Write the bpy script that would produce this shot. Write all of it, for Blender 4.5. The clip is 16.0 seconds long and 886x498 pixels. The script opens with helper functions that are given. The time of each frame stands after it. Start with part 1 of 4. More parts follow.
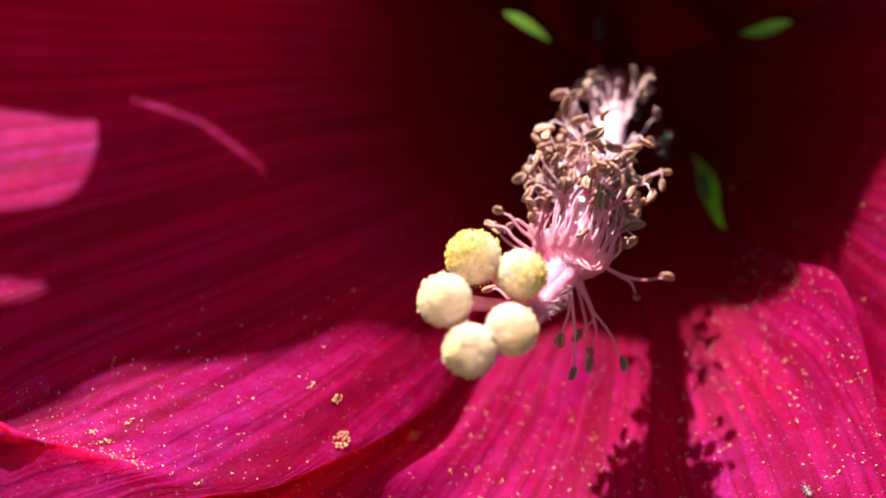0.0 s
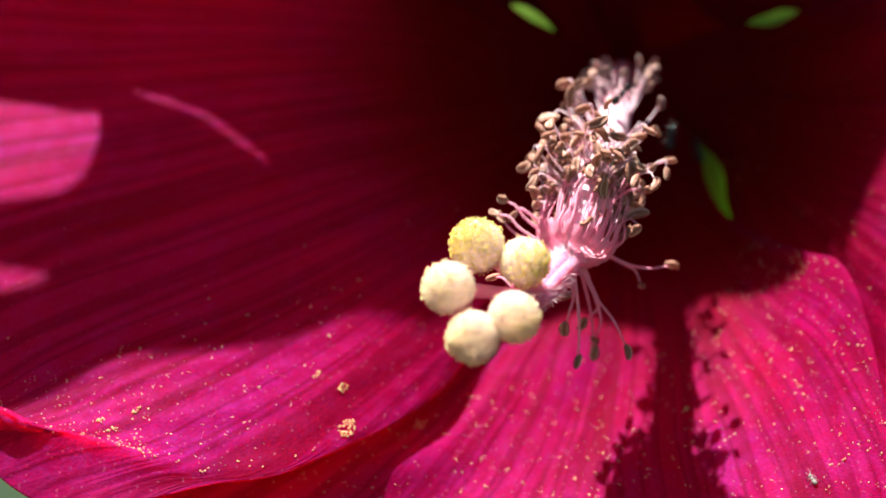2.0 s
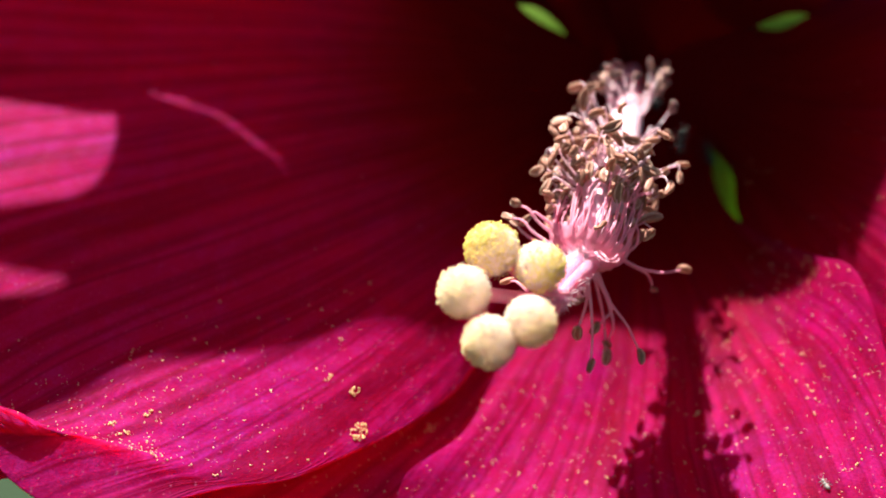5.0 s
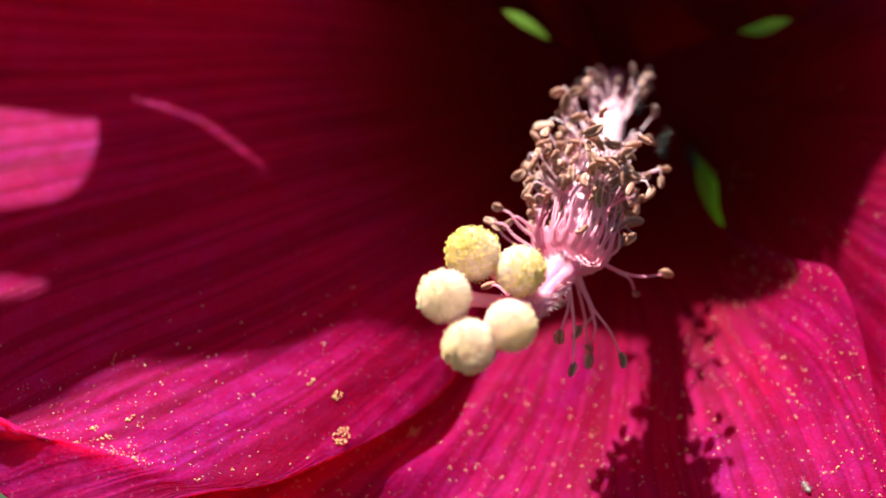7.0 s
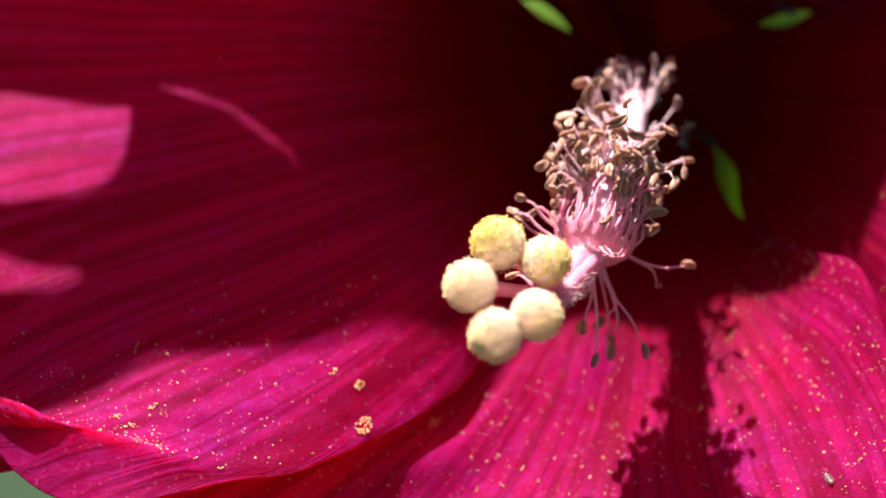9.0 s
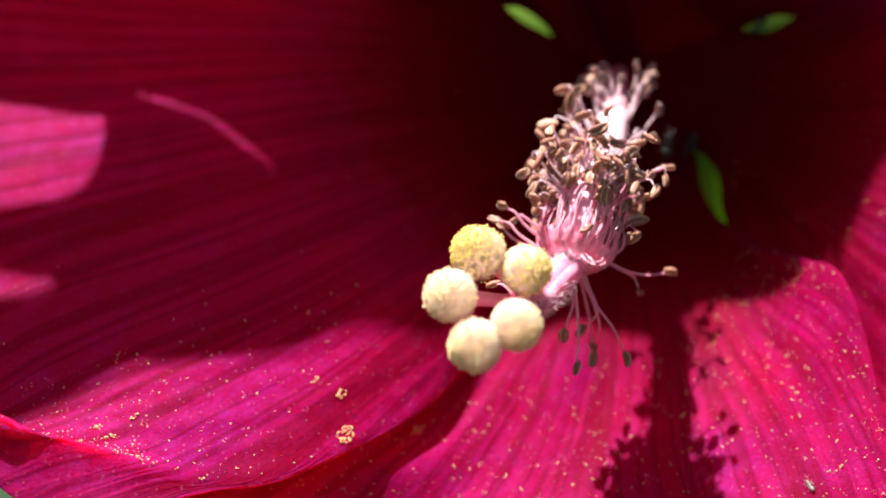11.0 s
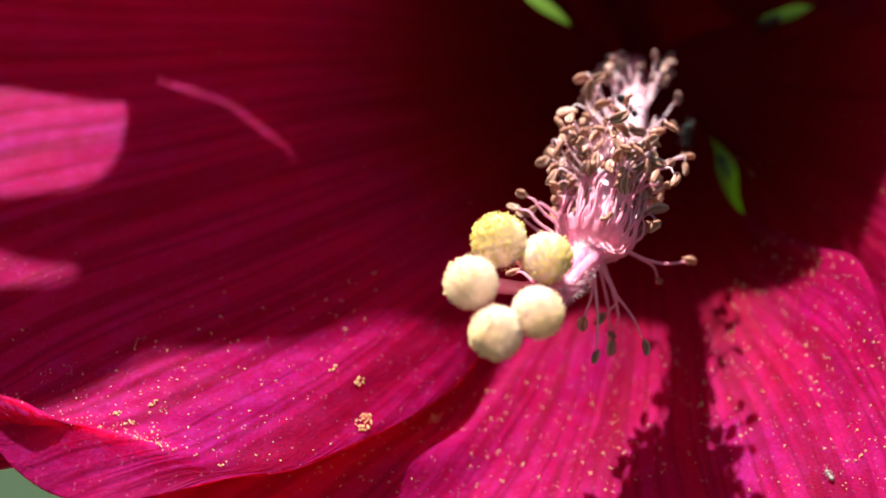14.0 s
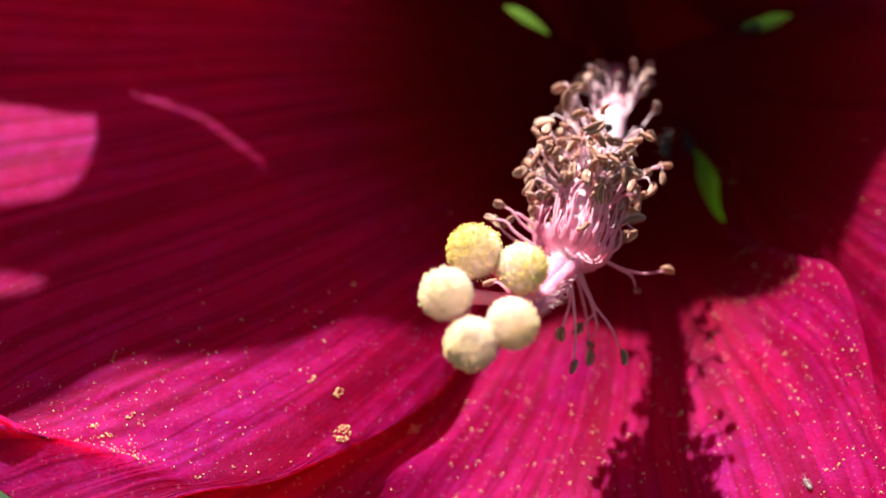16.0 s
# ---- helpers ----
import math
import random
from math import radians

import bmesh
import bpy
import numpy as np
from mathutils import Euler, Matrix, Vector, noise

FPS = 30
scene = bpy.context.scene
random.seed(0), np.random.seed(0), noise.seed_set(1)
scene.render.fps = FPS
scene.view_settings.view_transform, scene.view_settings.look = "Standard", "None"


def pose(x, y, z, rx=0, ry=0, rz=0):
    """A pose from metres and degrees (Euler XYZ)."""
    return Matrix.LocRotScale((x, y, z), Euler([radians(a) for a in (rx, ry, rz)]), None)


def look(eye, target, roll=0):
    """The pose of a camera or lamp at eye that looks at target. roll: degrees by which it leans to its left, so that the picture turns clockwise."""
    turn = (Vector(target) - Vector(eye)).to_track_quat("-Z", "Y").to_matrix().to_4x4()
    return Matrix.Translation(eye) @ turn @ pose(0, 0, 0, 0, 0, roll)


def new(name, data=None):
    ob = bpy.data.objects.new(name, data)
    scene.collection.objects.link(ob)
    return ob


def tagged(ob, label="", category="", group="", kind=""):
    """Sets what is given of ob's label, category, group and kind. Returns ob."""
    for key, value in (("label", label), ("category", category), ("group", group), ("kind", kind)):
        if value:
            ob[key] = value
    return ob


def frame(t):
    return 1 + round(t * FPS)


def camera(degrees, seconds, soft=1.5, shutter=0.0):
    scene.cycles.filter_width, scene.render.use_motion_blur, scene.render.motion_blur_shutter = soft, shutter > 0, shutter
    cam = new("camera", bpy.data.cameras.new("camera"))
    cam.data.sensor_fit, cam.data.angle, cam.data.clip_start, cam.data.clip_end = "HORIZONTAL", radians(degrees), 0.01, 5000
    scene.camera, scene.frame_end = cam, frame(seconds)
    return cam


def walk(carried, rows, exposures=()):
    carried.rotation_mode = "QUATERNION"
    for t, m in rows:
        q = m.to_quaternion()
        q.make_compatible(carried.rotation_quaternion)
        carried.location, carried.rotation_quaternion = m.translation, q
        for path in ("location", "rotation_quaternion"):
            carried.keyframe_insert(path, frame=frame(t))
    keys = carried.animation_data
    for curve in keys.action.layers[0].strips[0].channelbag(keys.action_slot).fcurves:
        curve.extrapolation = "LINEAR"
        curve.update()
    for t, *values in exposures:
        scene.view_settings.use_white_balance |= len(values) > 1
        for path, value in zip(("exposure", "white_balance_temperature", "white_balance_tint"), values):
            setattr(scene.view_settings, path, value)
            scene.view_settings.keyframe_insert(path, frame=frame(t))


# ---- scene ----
cam = camera(42.3, 16.0, soft=1.8)
cam.data.dof.use_dof = True
cam.data.dof.focus_distance, cam.data.dof.aperture_fstop = 0.0822, 14.5
PATH = [
    (0, (0.000178, 0.000022, 1.000123), (0.000003, 0.089860, 1.005517), 1.809),
    (0.5, (-0.001366, -0.000116, 0.998943), (-0.001607, 0.089724, 1.004306), 2.039),
    (1, (0.002330, -0.000163, 1.000052), (0.001768, 0.089635, 1.006051), 1.438),
    (1.5, (0.003007, -0.000245, 1.000067), (0.002169, 0.089560, 1.005922), 1.609),
    (2, (0.000990, -0.000203, 0.999436), (-0.000355, 0.089635, 1.004646), 1.689),
    (2.5, (-0.000193, -0.000207, 0.999024), (-0.001316, 0.089640, 1.004162), 1.963),
    (3, (-0.002687, -0.000120, 0.998331), (-0.003589, 0.089757, 1.002947), 2.235),
    (3.5, (-0.001321, -0.000153, 0.998751), (-0.001807, 0.089686, 1.004101), 2.016),
    (4, (0.000593, -0.000151, 0.999608), (0.000279, 0.089666, 1.005336), 1.567),
    (4.2, (0.000128, -0.000032, 0.999702), (-0.000684, 0.089810, 1.004975), 1.806),
    (6.5, (-0.000938, -0.000042, 0.999618), (-0.001134, 0.089807, 1.004810), 1.894),
    (7, (0.000279, -0.000227, 0.999688), (0.000038, 0.089600, 1.005269), 1.766),
    (7.5, (-0.000965, -0.000330, 0.999220), (-0.001443, 0.089516, 1.004459), 1.961),
    (8, (-0.000386, -0.000282, 0.999373), (-0.000832, 0.089549, 1.004874), 1.884),
    (8.5, (-0.001652, -0.000375, 0.998562), (-0.002437, 0.089467, 1.003826), 2.038),
    (9, (-0.001346, -0.000161, 0.999224), (-0.001682, 0.089687, 1.004444), 2.058),
    (11.3, (-0.000490, -0.000110, 1.000166), (-0.000258, 0.089757, 1.005049), 1.818),
    (11.5, (-0.000999, -0.000085, 0.999737), (-0.001198, 0.089786, 1.004547), 1.871),
    (12, (-0.001243, -0.000005, 0.999545), (-0.001446, 0.089880, 1.004086), 2.049),
    (12.5, (-0.000610, -0.000018, 0.999734), (-0.000534, 0.089840, 1.004792), 1.729),
    (13, (-0.001264, -0.000046, 0.999451), (-0.001491, 0.089830, 1.004173), 1.955),
    (13.5, (-0.001187, 0.000038, 0.999826), (-0.001103, 0.089908, 1.004669), 1.904),
    (14, (-0.001686, 0.000063, 0.999721), (-0.001686, 0.089954, 1.004142), 2.028),
    (14.5, (-0.001232, -0.000016, 0.999885), (-0.001233, 0.089865, 1.004520), 1.931),
    (15, (-0.000733, -0.000071, 0.999795), (-0.000906, 0.089800, 1.004602), 1.876),
    (15.5, (-0.000498, -0.000087, 1.000021), (-0.000614, 0.089793, 1.004666), 1.819),
    (16, (-0.000083, -0.000029, 1.000071), (-0.000021, 0.089835, 1.005023), 1.731),
]
walk(cam, [(t, look(eye, target, roll)) for t, eye, target, roll in PATH], exposures=[(0, 2.02), (16, 2.02)])

# ---- light ----
SUN_WAY = Vector((0.28, 0.06, -1.0)).normalized()
world = bpy.data.worlds.new("sky")
scene.world = world
world.use_nodes = True
sky = world.node_tree.nodes.new("ShaderNodeTexSky")
sky.sky_type, sky.sun_disc = "NISHITA", False
sky.sun_elevation = math.asin(-SUN_WAY.z)
sky.sun_rotation = math.atan2(-SUN_WAY.x, -SUN_WAY.y)
background = world.node_tree.nodes["Background"]
background.inputs["Strength"].default_value = 0.020
world.node_tree.links.new(sky.outputs["Color"], background.inputs["Color"])
sun_data = bpy.data.lights.new("sun", "SUN")
sun_data.energy, sun_data.angle, sun_data.color = 4.8, radians(0.85), (1.0, 0.91, 0.80)
sun = new("sun", sun_data)
sun.matrix_world = look(Vector((0, 0, 3)) - SUN_WAY, (0, 0, 3))


# ---- materials ----
class Nodes:
    """A small wrapper to wire up a node material."""

    def __init__(self, name):
        self.material = bpy.data.materials.new(name)
        self.material.use_nodes = True
        self.tree = self.material.node_tree
        self.bsdf = self.tree.nodes["Principled BSDF"]
        self.output = self.tree.nodes["Material Output"]

    def add(self, kind, **inputs):
        node = self.tree.nodes.new("ShaderNode" + kind)
        for key, value in inputs.items():
            self.feed(node.inputs[key.replace("_", " ")], value)
        return node

    def feed(self, socket, value):
        if hasattr(value, "links"):
            self.tree.links.new(value, socket)
        else:
            socket.default_value = value

    def ramp(self, value, stops):
        node = self.tree.nodes.new("ShaderNodeValToRGB")
        while len(node.color_ramp.elements) < len(stops):
            node.color_ramp.elements.new(0.5)
        for element, (place, colour) in zip(node.color_ramp.elements, stops):
            element.position = place
            element.color = (*colour, 1) if len(colour) == 3 else colour
        self.feed(node.inputs["Fac"], value)
        return node.outputs["Color"]

    def math(self, kind, a, b=0.0, c=0.0):
        node = self.tree.nodes.new("ShaderNodeMath")
        node.operation = kind
        for socket, value in zip(node.inputs, (a, b, c)):
            self.feed(socket, value)
        return node.outputs[0]

    def mix(self, fac, a, b, kind="MIX"):
        node = self.tree.nodes.new("ShaderNodeMix")
        node.data_type, node.blend_type = "RGBA", kind
        self.feed(node.inputs[0], fac)
        self.feed(node.inputs[6], a)
        self.feed(node.inputs[7], b)
        return node.outputs[2]

    def noise(self, vector, scale, detail=4.0, rough=0.55):
        return self.add("TexNoise", Vector=vector, Scale=scale, Detail=detail, Roughness=rough).outputs["Fac"]

    def bump(self, height, strength, distance, normal=None):
        node = self.add("Bump", Height=height, Strength=strength, Distance=distance)
        if normal:
            self.feed(node.inputs["Normal"], normal)
        return node.outputs["Normal"]

    def translucent(self, colour, share, normal=None):
        """Lets part of the light through the thin tissue."""
        glow = self.add("BsdfTranslucent", Color=colour)
        if normal:
            self.feed(glow.inputs["Normal"], normal)
        both = self.add("MixShader", Fac=share)
        self.tree.links.new(self.bsdf.outputs[0], both.inputs[1])
        self.tree.links.new(glow.outputs[0], both.inputs[2])
        self.tree.links.new(both.outputs[0], self.output.inputs["Surface"])


def rgb(r, g, b):
    return (r, g, b, 1.0)


def petal_material():
    n = Nodes("petal_tissue")
    uv = n.add("UVMap").outputs["UV"]
    split = n.add("SeparateXYZ", Vector=uv)
    across, along = split.outputs["X"], split.outputs["Y"]
    place = n.add("TexCoord").outputs["Object"]
    # veins: lines that fan out from the claw, waver and fork
    slow = n.noise(n.add("CombineXYZ", X=n.math("MULTIPLY", across, 3.0), Y=n.math("MULTIPLY", along, 2.0), Z=0.0).outputs[0], 1.2, 2.0)
    spot = n.add("SeparateXYZ", Vector=place)
    around = n.math("ARCTAN2", spot.outputs["X"], n.math("MULTIPLY", spot.outputs["Z"], -1.0))
    fan = n.math("MULTIPLY_ADD", around, 0.23, n.math("MULTIPLY", across, 0.32))
    waver = n.math("MULTIPLY_ADD", slow, 0.035, fan)

    def lines(count, stretch, z, width):
        cell = n.add("TexVoronoi", Vector=n.add("CombineXYZ", X=n.math("MULTIPLY", waver, count), Y=n.math("MULTIPLY", along, stretch), Z=z).outputs[0], Scale=1.0, Randomness=0.8)
        cell.feature = "DISTANCE_TO_EDGE"
        return n.math("SUBTRACT", 1.0, n.math("MINIMUM", n.math("DIVIDE", cell.outputs["Distance"], width), 1.0))

    main = lines(60.0, 1.1, 3.0, 0.13)
    minor = lines(90.0, 4.6, 9.0, 0.11)
    streak = n.noise(n.add("CombineXYZ", X=n.math("MULTIPLY", waver, 120.0), Y=n.math("MULTIPLY", along, 4.0), Z=7.0).outputs[0], 1.0, 3.0)
    band = n.noise(n.add("CombineXYZ", X=n.math("MULTIPLY", waver, 16.0), Y=n.math("MULTIPLY", along, 1.2), Z=1.0).outputs[0], 1.0, 2.0)
    # the dark eye of the flower: colour by the way from its heart
    far = n.add("VectorMath", Vector=place)
    far.operation = "LENGTH"
    ring = n.math("MULTIPLY_ADD", n.noise(n.add("CombineXYZ", X=n.math("MULTIPLY", across, 14.0), Y=0.0, Z=0.0).outputs[0], 1.0, 2.0), 0.08, n.math("MULTIPLY_ADD", far.outputs["Value"], 14.3, -0.04))
    colour = n.ramp(ring, [(0.0, (0.20, 0.0006, 0.003)), (0.24, (0.22, 0.0006, 0.004)), (0.31, (0.28, 0.0006, 0.008)), (0.37, (0.37, 0.0012, 0.045)), (0.44, (0.43, 0.0018, 0.115)), (0.65, (0.43, 0.0045, 0.180)), (1.0, (0.42, 0.008, 0.22))])
    colour = n.mix(1.0, colour, n.ramp(n.noise(place, 160.0, 5.0), [(0.3, (0.78, 0.78, 0.70)), (0.7, (1.0, 1.0, 1.0))]), "MULTIPLY")
    colour = n.mix(n.ramp(band, [(0.48, (0.0, 0.0, 0.0)), (0.66, (0.5, 0.5, 0.5))]), colour, rgb(0.37, 0.0008, 0.035))
    # purple patches: the sky's reflection on the petals, painted into their colour
    sky_sheen = n.noise(n.add("CombineXYZ", X=n.math("MULTIPLY", waver, 9.0), Y=n.math("MULTIPLY", along, 5.0), Z=21.0).outputs[0], 1.0, 3.0)
    colour = n.mix(n.ramp(sky_sheen, [(0.50, (0.0, 0.0, 0.0)), (0.64, (0.32, 0.32, 0.32))]), colour, n.mix(1.0, colour, rgb(0.74, 1.3, 1.9), "MULTIPLY"))
    colour = n.mix(n.math("MULTIPLY", main, 0.62), colour, rgb(0.17, 0.0002, 0.014))
    colour = n.mix(n.math("MULTIPLY", minor, 0.30), colour, rgb(0.19, 0.0003, 0.020))
    colour = n.mix(n.math("MULTIPLY", n.math("MAXIMUM", n.math("SUBTRACT", streak, 0.45), 0.0), 0.6), colour, rgb(0.44, 0.008, 0.20))
    mottle = n.math("ADD", n.math("MULTIPLY", n.noise(place, 700.0, 4.0), 0.6), n.math("MULTIPLY", n.noise(place, 3200.0, 2.0), 0.4))
    colour = n.mix(n.ramp(mottle, [(0.44, (0.0, 0.0, 0.0)), (0.60, (0.75, 0.75, 0.75))]), colour, n.mix(1.0, colour, rgb(1.22, 4.5, 1.9), "MULTIPLY"))
    wide = n.math("DIVIDE", n.math("ABSOLUTE", n.math("SUBTRACT", across, 0.5)), n.math("MULTIPLY_ADD", along, -0.341, 0.62))
    margin = n.ramp(n.math("ADD", wide, n.math("MULTIPLY", n.math("SUBTRACT", n.noise(place, 900.0, 3.0), 0.5), 0.08)), [(0.90, (0.0, 0.0, 0.0)), (1.0, (0.5, 0.5, 0.5))])
    colour = n.mix(margin, colour, rgb(0.42, 0.009, 0.18))
    throat = n.ramp(ring, [(0.24, (1.0, 1.0, 1.0)), (0.37, (0.0, 0.0, 0.0))])
    colour = n.mix(throat, colour, rgb(0.20, 0.0006, 0.003))
    # glints of the papillae, painted into the colour as pale dots
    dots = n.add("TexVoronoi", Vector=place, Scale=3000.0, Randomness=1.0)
    glint = n.math("MULTIPLY", n.math("LESS_THAN", dots.outputs["Distance"], 0.26), n.math("GREATER_THAN", n.add("SeparateXYZ", Vector=dots.outputs["Color"]).outputs["X"], 0.82))
    colour = n.mix(n.math("MULTIPLY", glint, n.math("MULTIPLY", 0.55, n.math("GREATER_THAN", ring, 0.40))), colour, rgb(0.70, 0.18, 0.40))
    cells = n.add("TexVoronoi", Vector=place, Scale=5200.0, Randomness=1.0).outputs["Distance"]
    relief = n.math("ADD", n.math("MULTIPLY", n.math("ADD", main, minor), -0.35), n.math("MULTIPLY", streak, 0.22))
    normal = n.bump(relief, 0.7, 0.00022)
    normal = n.bump(n.math("ADD", cells, n.noise(place, 3600.0, 3.0)), 0.4, 0.00005, normal)
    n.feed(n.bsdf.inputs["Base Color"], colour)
    n.feed(n.bsdf.inputs["Normal"], normal)
    n.bsdf.inputs["Roughness"].default_value = 0.55
    n.bsdf.inputs["Specular IOR Level"].default_value = 0.04
    n.bsdf.inputs["Sheen Weight"].default_value = 0.02
    n.bsdf.inputs["Sheen Roughness"].default_value = 0.4
    n.bsdf.inputs["Sheen Tint"].default_value = rgb(1.0, 0.35, 0.85)
    n.translucent(n.mix(1.0, n.mix(n.ramp(ring, [(0.16, (1.0, 1.0, 1.0)), (0.50, (0.0, 0.0, 0.0))]), rgb(1.0, 0.003, 0.018), rgb(0.13, 0.0003, 0.001)), n.math("SUBTRACT", 1.0, n.math("MULTIPLY", main, 0.20)), "MULTIPLY"), 0.71, normal)
    return n.material


def tissue(name, dark, light, scale, share, rough=0.5, relief=0.00005, glow=None, soft=0.0, deep=1.0, gloss=0.35):
    """A plain plant tissue, mottled between two colours, with a share of light let through."""
    n = Nodes(name)
    place = n.add("TexCoord").outputs["Object"]
    each = n.add("ObjectInfo").outputs["Random"]
    shade = n.math("ADD", n.math("MULTIPLY", n.noise(place, scale, 5.0), 0.8), n.math("MULTIPLY", each, 0.25))
    colour = n.ramp(shade, [(0.25, dark), (0.75, light)])
    n.feed(n.bsdf.inputs["Base Color"], colour)
    n.bsdf.inputs["Roughness"].default_value = rough
    n.bsdf.inputs["Specular IOR Level"].default_value = gloss
    normal = n.bump(n.noise(place, scale * 4.0, 4.0), 0.6, relief)
    n.feed(n.bsdf.inputs["Normal"], normal)
    if soft:
        n.bsdf.inputs["Subsurface Weight"].default_value = soft
        n.bsdf.inputs["Subsurface Radius"].default_value = (1.2, 0.65, 0.52)
        n.bsdf.inputs["Subsurface Scale"].default_value = 0.0012 * deep
    if share:
        n.translucent(rgb(*glow) if glow else colour, share)
    return n.material


def column_material():
    """Pink at the mouth, paler midway; shade at the root is painted as darker pink."""
    n = Nodes("column_tissue")
    place = n.add("TexCoord").outputs["Object"]
    height = n.math("MULTIPLY_ADD", n.add("SeparateXYZ", Vector=place).outputs["Z"], 40.0, 0.8)
    colour = n.ramp(n.math("ADD", height, n.math("MULTIPLY", n.noise(place, 700.0), 0.15)), [(0.10, (0.94, 0.64, 0.75)), (0.27, (0.91, 0.56, 0.69)), (0.42, (0.74, 0.58, 0.68)), (0.56, (0.66, 0.44, 0.54)), (0.76, (0.40, 0.14, 0.18))])
    n.feed(n.bsdf.inputs["Base Color"], colour)
    n.bsdf.inputs["Roughness"].default_value = 0.4
    n.bsdf.inputs["Subsurface Weight"].default_value = 0.5
    n.bsdf.inputs["Subsurface Radius"].default_value = (1.0, 0.5, 0.6)
    n.bsdf.inputs["Subsurface Scale"].default_value = 0.001
    n.feed(n.bsdf.inputs["Normal"], n.bump(n.noise(place, 1800.0, 3.0), 0.6, 0.0001))
    return n.material


PETAL = petal_material()
SKIRT = tissue("skirt_filament_tissue", (0.91, 0.42, 0.60), (0.97, 0.66, 0.78), 900.0, 0.60, 0.4)
CUP = tissue("cup_tissue", (0.91, 0.42, 0.60), (0.97, 0.66, 0.78), 900.0, 0.65, 0.35, glow=(0.99, 0.54, 0.71))
FILAMENT = tissue("filament_tissue", (0.84, 0.58, 0.68), (0.94, 0.80, 0.87), 900.0, 0.50, 0.4)
COLUMN = column_material()
STYLE = tissue("style_tissue", (0.84, 0.20, 0.42), (0.92, 0.42, 0.60), 700.0, 0.35, 0.45, soft=0.4)
ANTHER = tissue("anther_tissue", (0.26, 0.110, 0.078), (0.48, 0.245, 0.18), 2600.0, 0.35, 0.6, 0.00014)
# mauve-grey copy of the anther tissue: the upper column's shade put into its colour
ANTHER_SHADED = tissue("shaded_anther_tissue", (0.20, 0.110, 0.112), (0.40, 0.245, 0.25), 2600.0, 0.35, 0.7, 0.00014)
SEAM = tissue("anther_seam", (0.55, 0.32, 0.25), (0.80, 0.57, 0.47), 2400.0, 0.3, 0.6)
STIGMA = tissue("stigma_tissue", (0.98, 0.81, 0.73), (0.99, 0.88, 0.81), 800.0, 0.72, 0.6, soft=0.3, deep=2.4, glow=(1.0, 0.90, 0.85))
STIGMA_HAIR = tissue("stigma_hair", (0.99, 0.89, 0.81), (0.99, 0.95, 0.90), 800.0, 0.85, 0.5)
GLARE_HAIR = tissue("glare_hair", (0.93, 0.80, 0.86), (0.97, 0.92, 0.94), 800.0, 0.50, 0.5)
POLLEN = tissue("pollen", (0.72, 0.36, 0.15), (0.92, 0.62, 0.36), 3000.0, 0.15, 0.6)
POLLEN_PALE = tissue("pale_pollen", (0.98, 0.85, 0.58), (0.99, 0.93, 0.76), 3000.0, 0.6, 0.6)
POLLEN_FRESH = tissue("fresh_pollen", (0.93, 0.80, 0.26), (0.97, 0.90, 0.46), 3000.0, 0.45, 0.6)
SEPAL = tissue("sepal_tissue", (0.09, 0.22, 0.012), (0.17, 0.33, 0.022), 300.0, 0.40, 0.5, glow=(0.24, 0.44, 0.02))
STEM = tissue("stem_tissue", (0.07, 0.15, 0.03), (0.13, 0.24, 0.05), 300.0, 0.0)
SOIL = tissue("ground_cover", (0.010, 0.022, 0.013), (0.026, 0.042, 0.024), 9.0, 0.0, 0.9, 0.004, gloss=0.03)
ANT = tissue("ant_shell", (0.004, 0.004, 0.005), (0.012, 0.011, 0.012), 2000.0, 0.0, 0.28)
BEE = tissue("bee_shell", (0.006, 0.008, 0.014), (0.018, 0.022, 0.034), 900.0, 0.0, 0.22, gloss=0.6)
FUR = tissue("bee_fur", (0.24, 0.15, 0.13), (0.42, 0.30, 0.27), 900.0, 0.0, 0.7)
WING = tissue("bee_wing", (0.22, 0.08, 0.10), (0.36, 0.16, 0.18), 900.0, 0.5, 0.3)
HUSK = tissue("insect_husk", (0.22, 0.20, 0.20), (0.42, 0.40, 0.40), 3000.0, 0.3, 0.4)


# ---- building helpers ----
def mm(p):
    """From millimetres about the first eye to metres in the world."""
    return Vector((p[0] / 1000.0, p[1] / 1000.0, 1.0 + p[2] / 1000.0))


def part(name, data, material, parent=None, label=""):
    """Links a bmesh or a mesh as one object under a thing or a part."""
    if isinstance(data, bmesh.types.BMesh):
        mesh = bpy.data.meshes.new(name)
        data.to_mesh(mesh)
        data.free()
        data = mesh
    if not data.materials:
        data.materials.append(material)
    ob = new(name, data)
    ob.parent = parent
    return tagged(ob, label)


def smooth(mesh):
    mesh.shade_smooth()
    return mesh


def spline(points, t):
    """A smooth curve through points (Catmull-Rom), t from 0 to 1."""
    p = [np.array(q, float) for q in points]
    p = [2 * p[0] - p[1]] + p + [2 * p[-1] - p[-2]]
    s = min(max(t, 0.0), 1.0) * (len(p) - 3)
    i = min(int(s), len(p) - 4)
    f = s - i
    a, b, c, d = p[i : i + 4]
    return 0.5 * (2 * b + (c - a) * f + (2 * a - 5 * b + 4 * c - d) * f * f + (3 * b - a - 3 * c + d) * f**3)


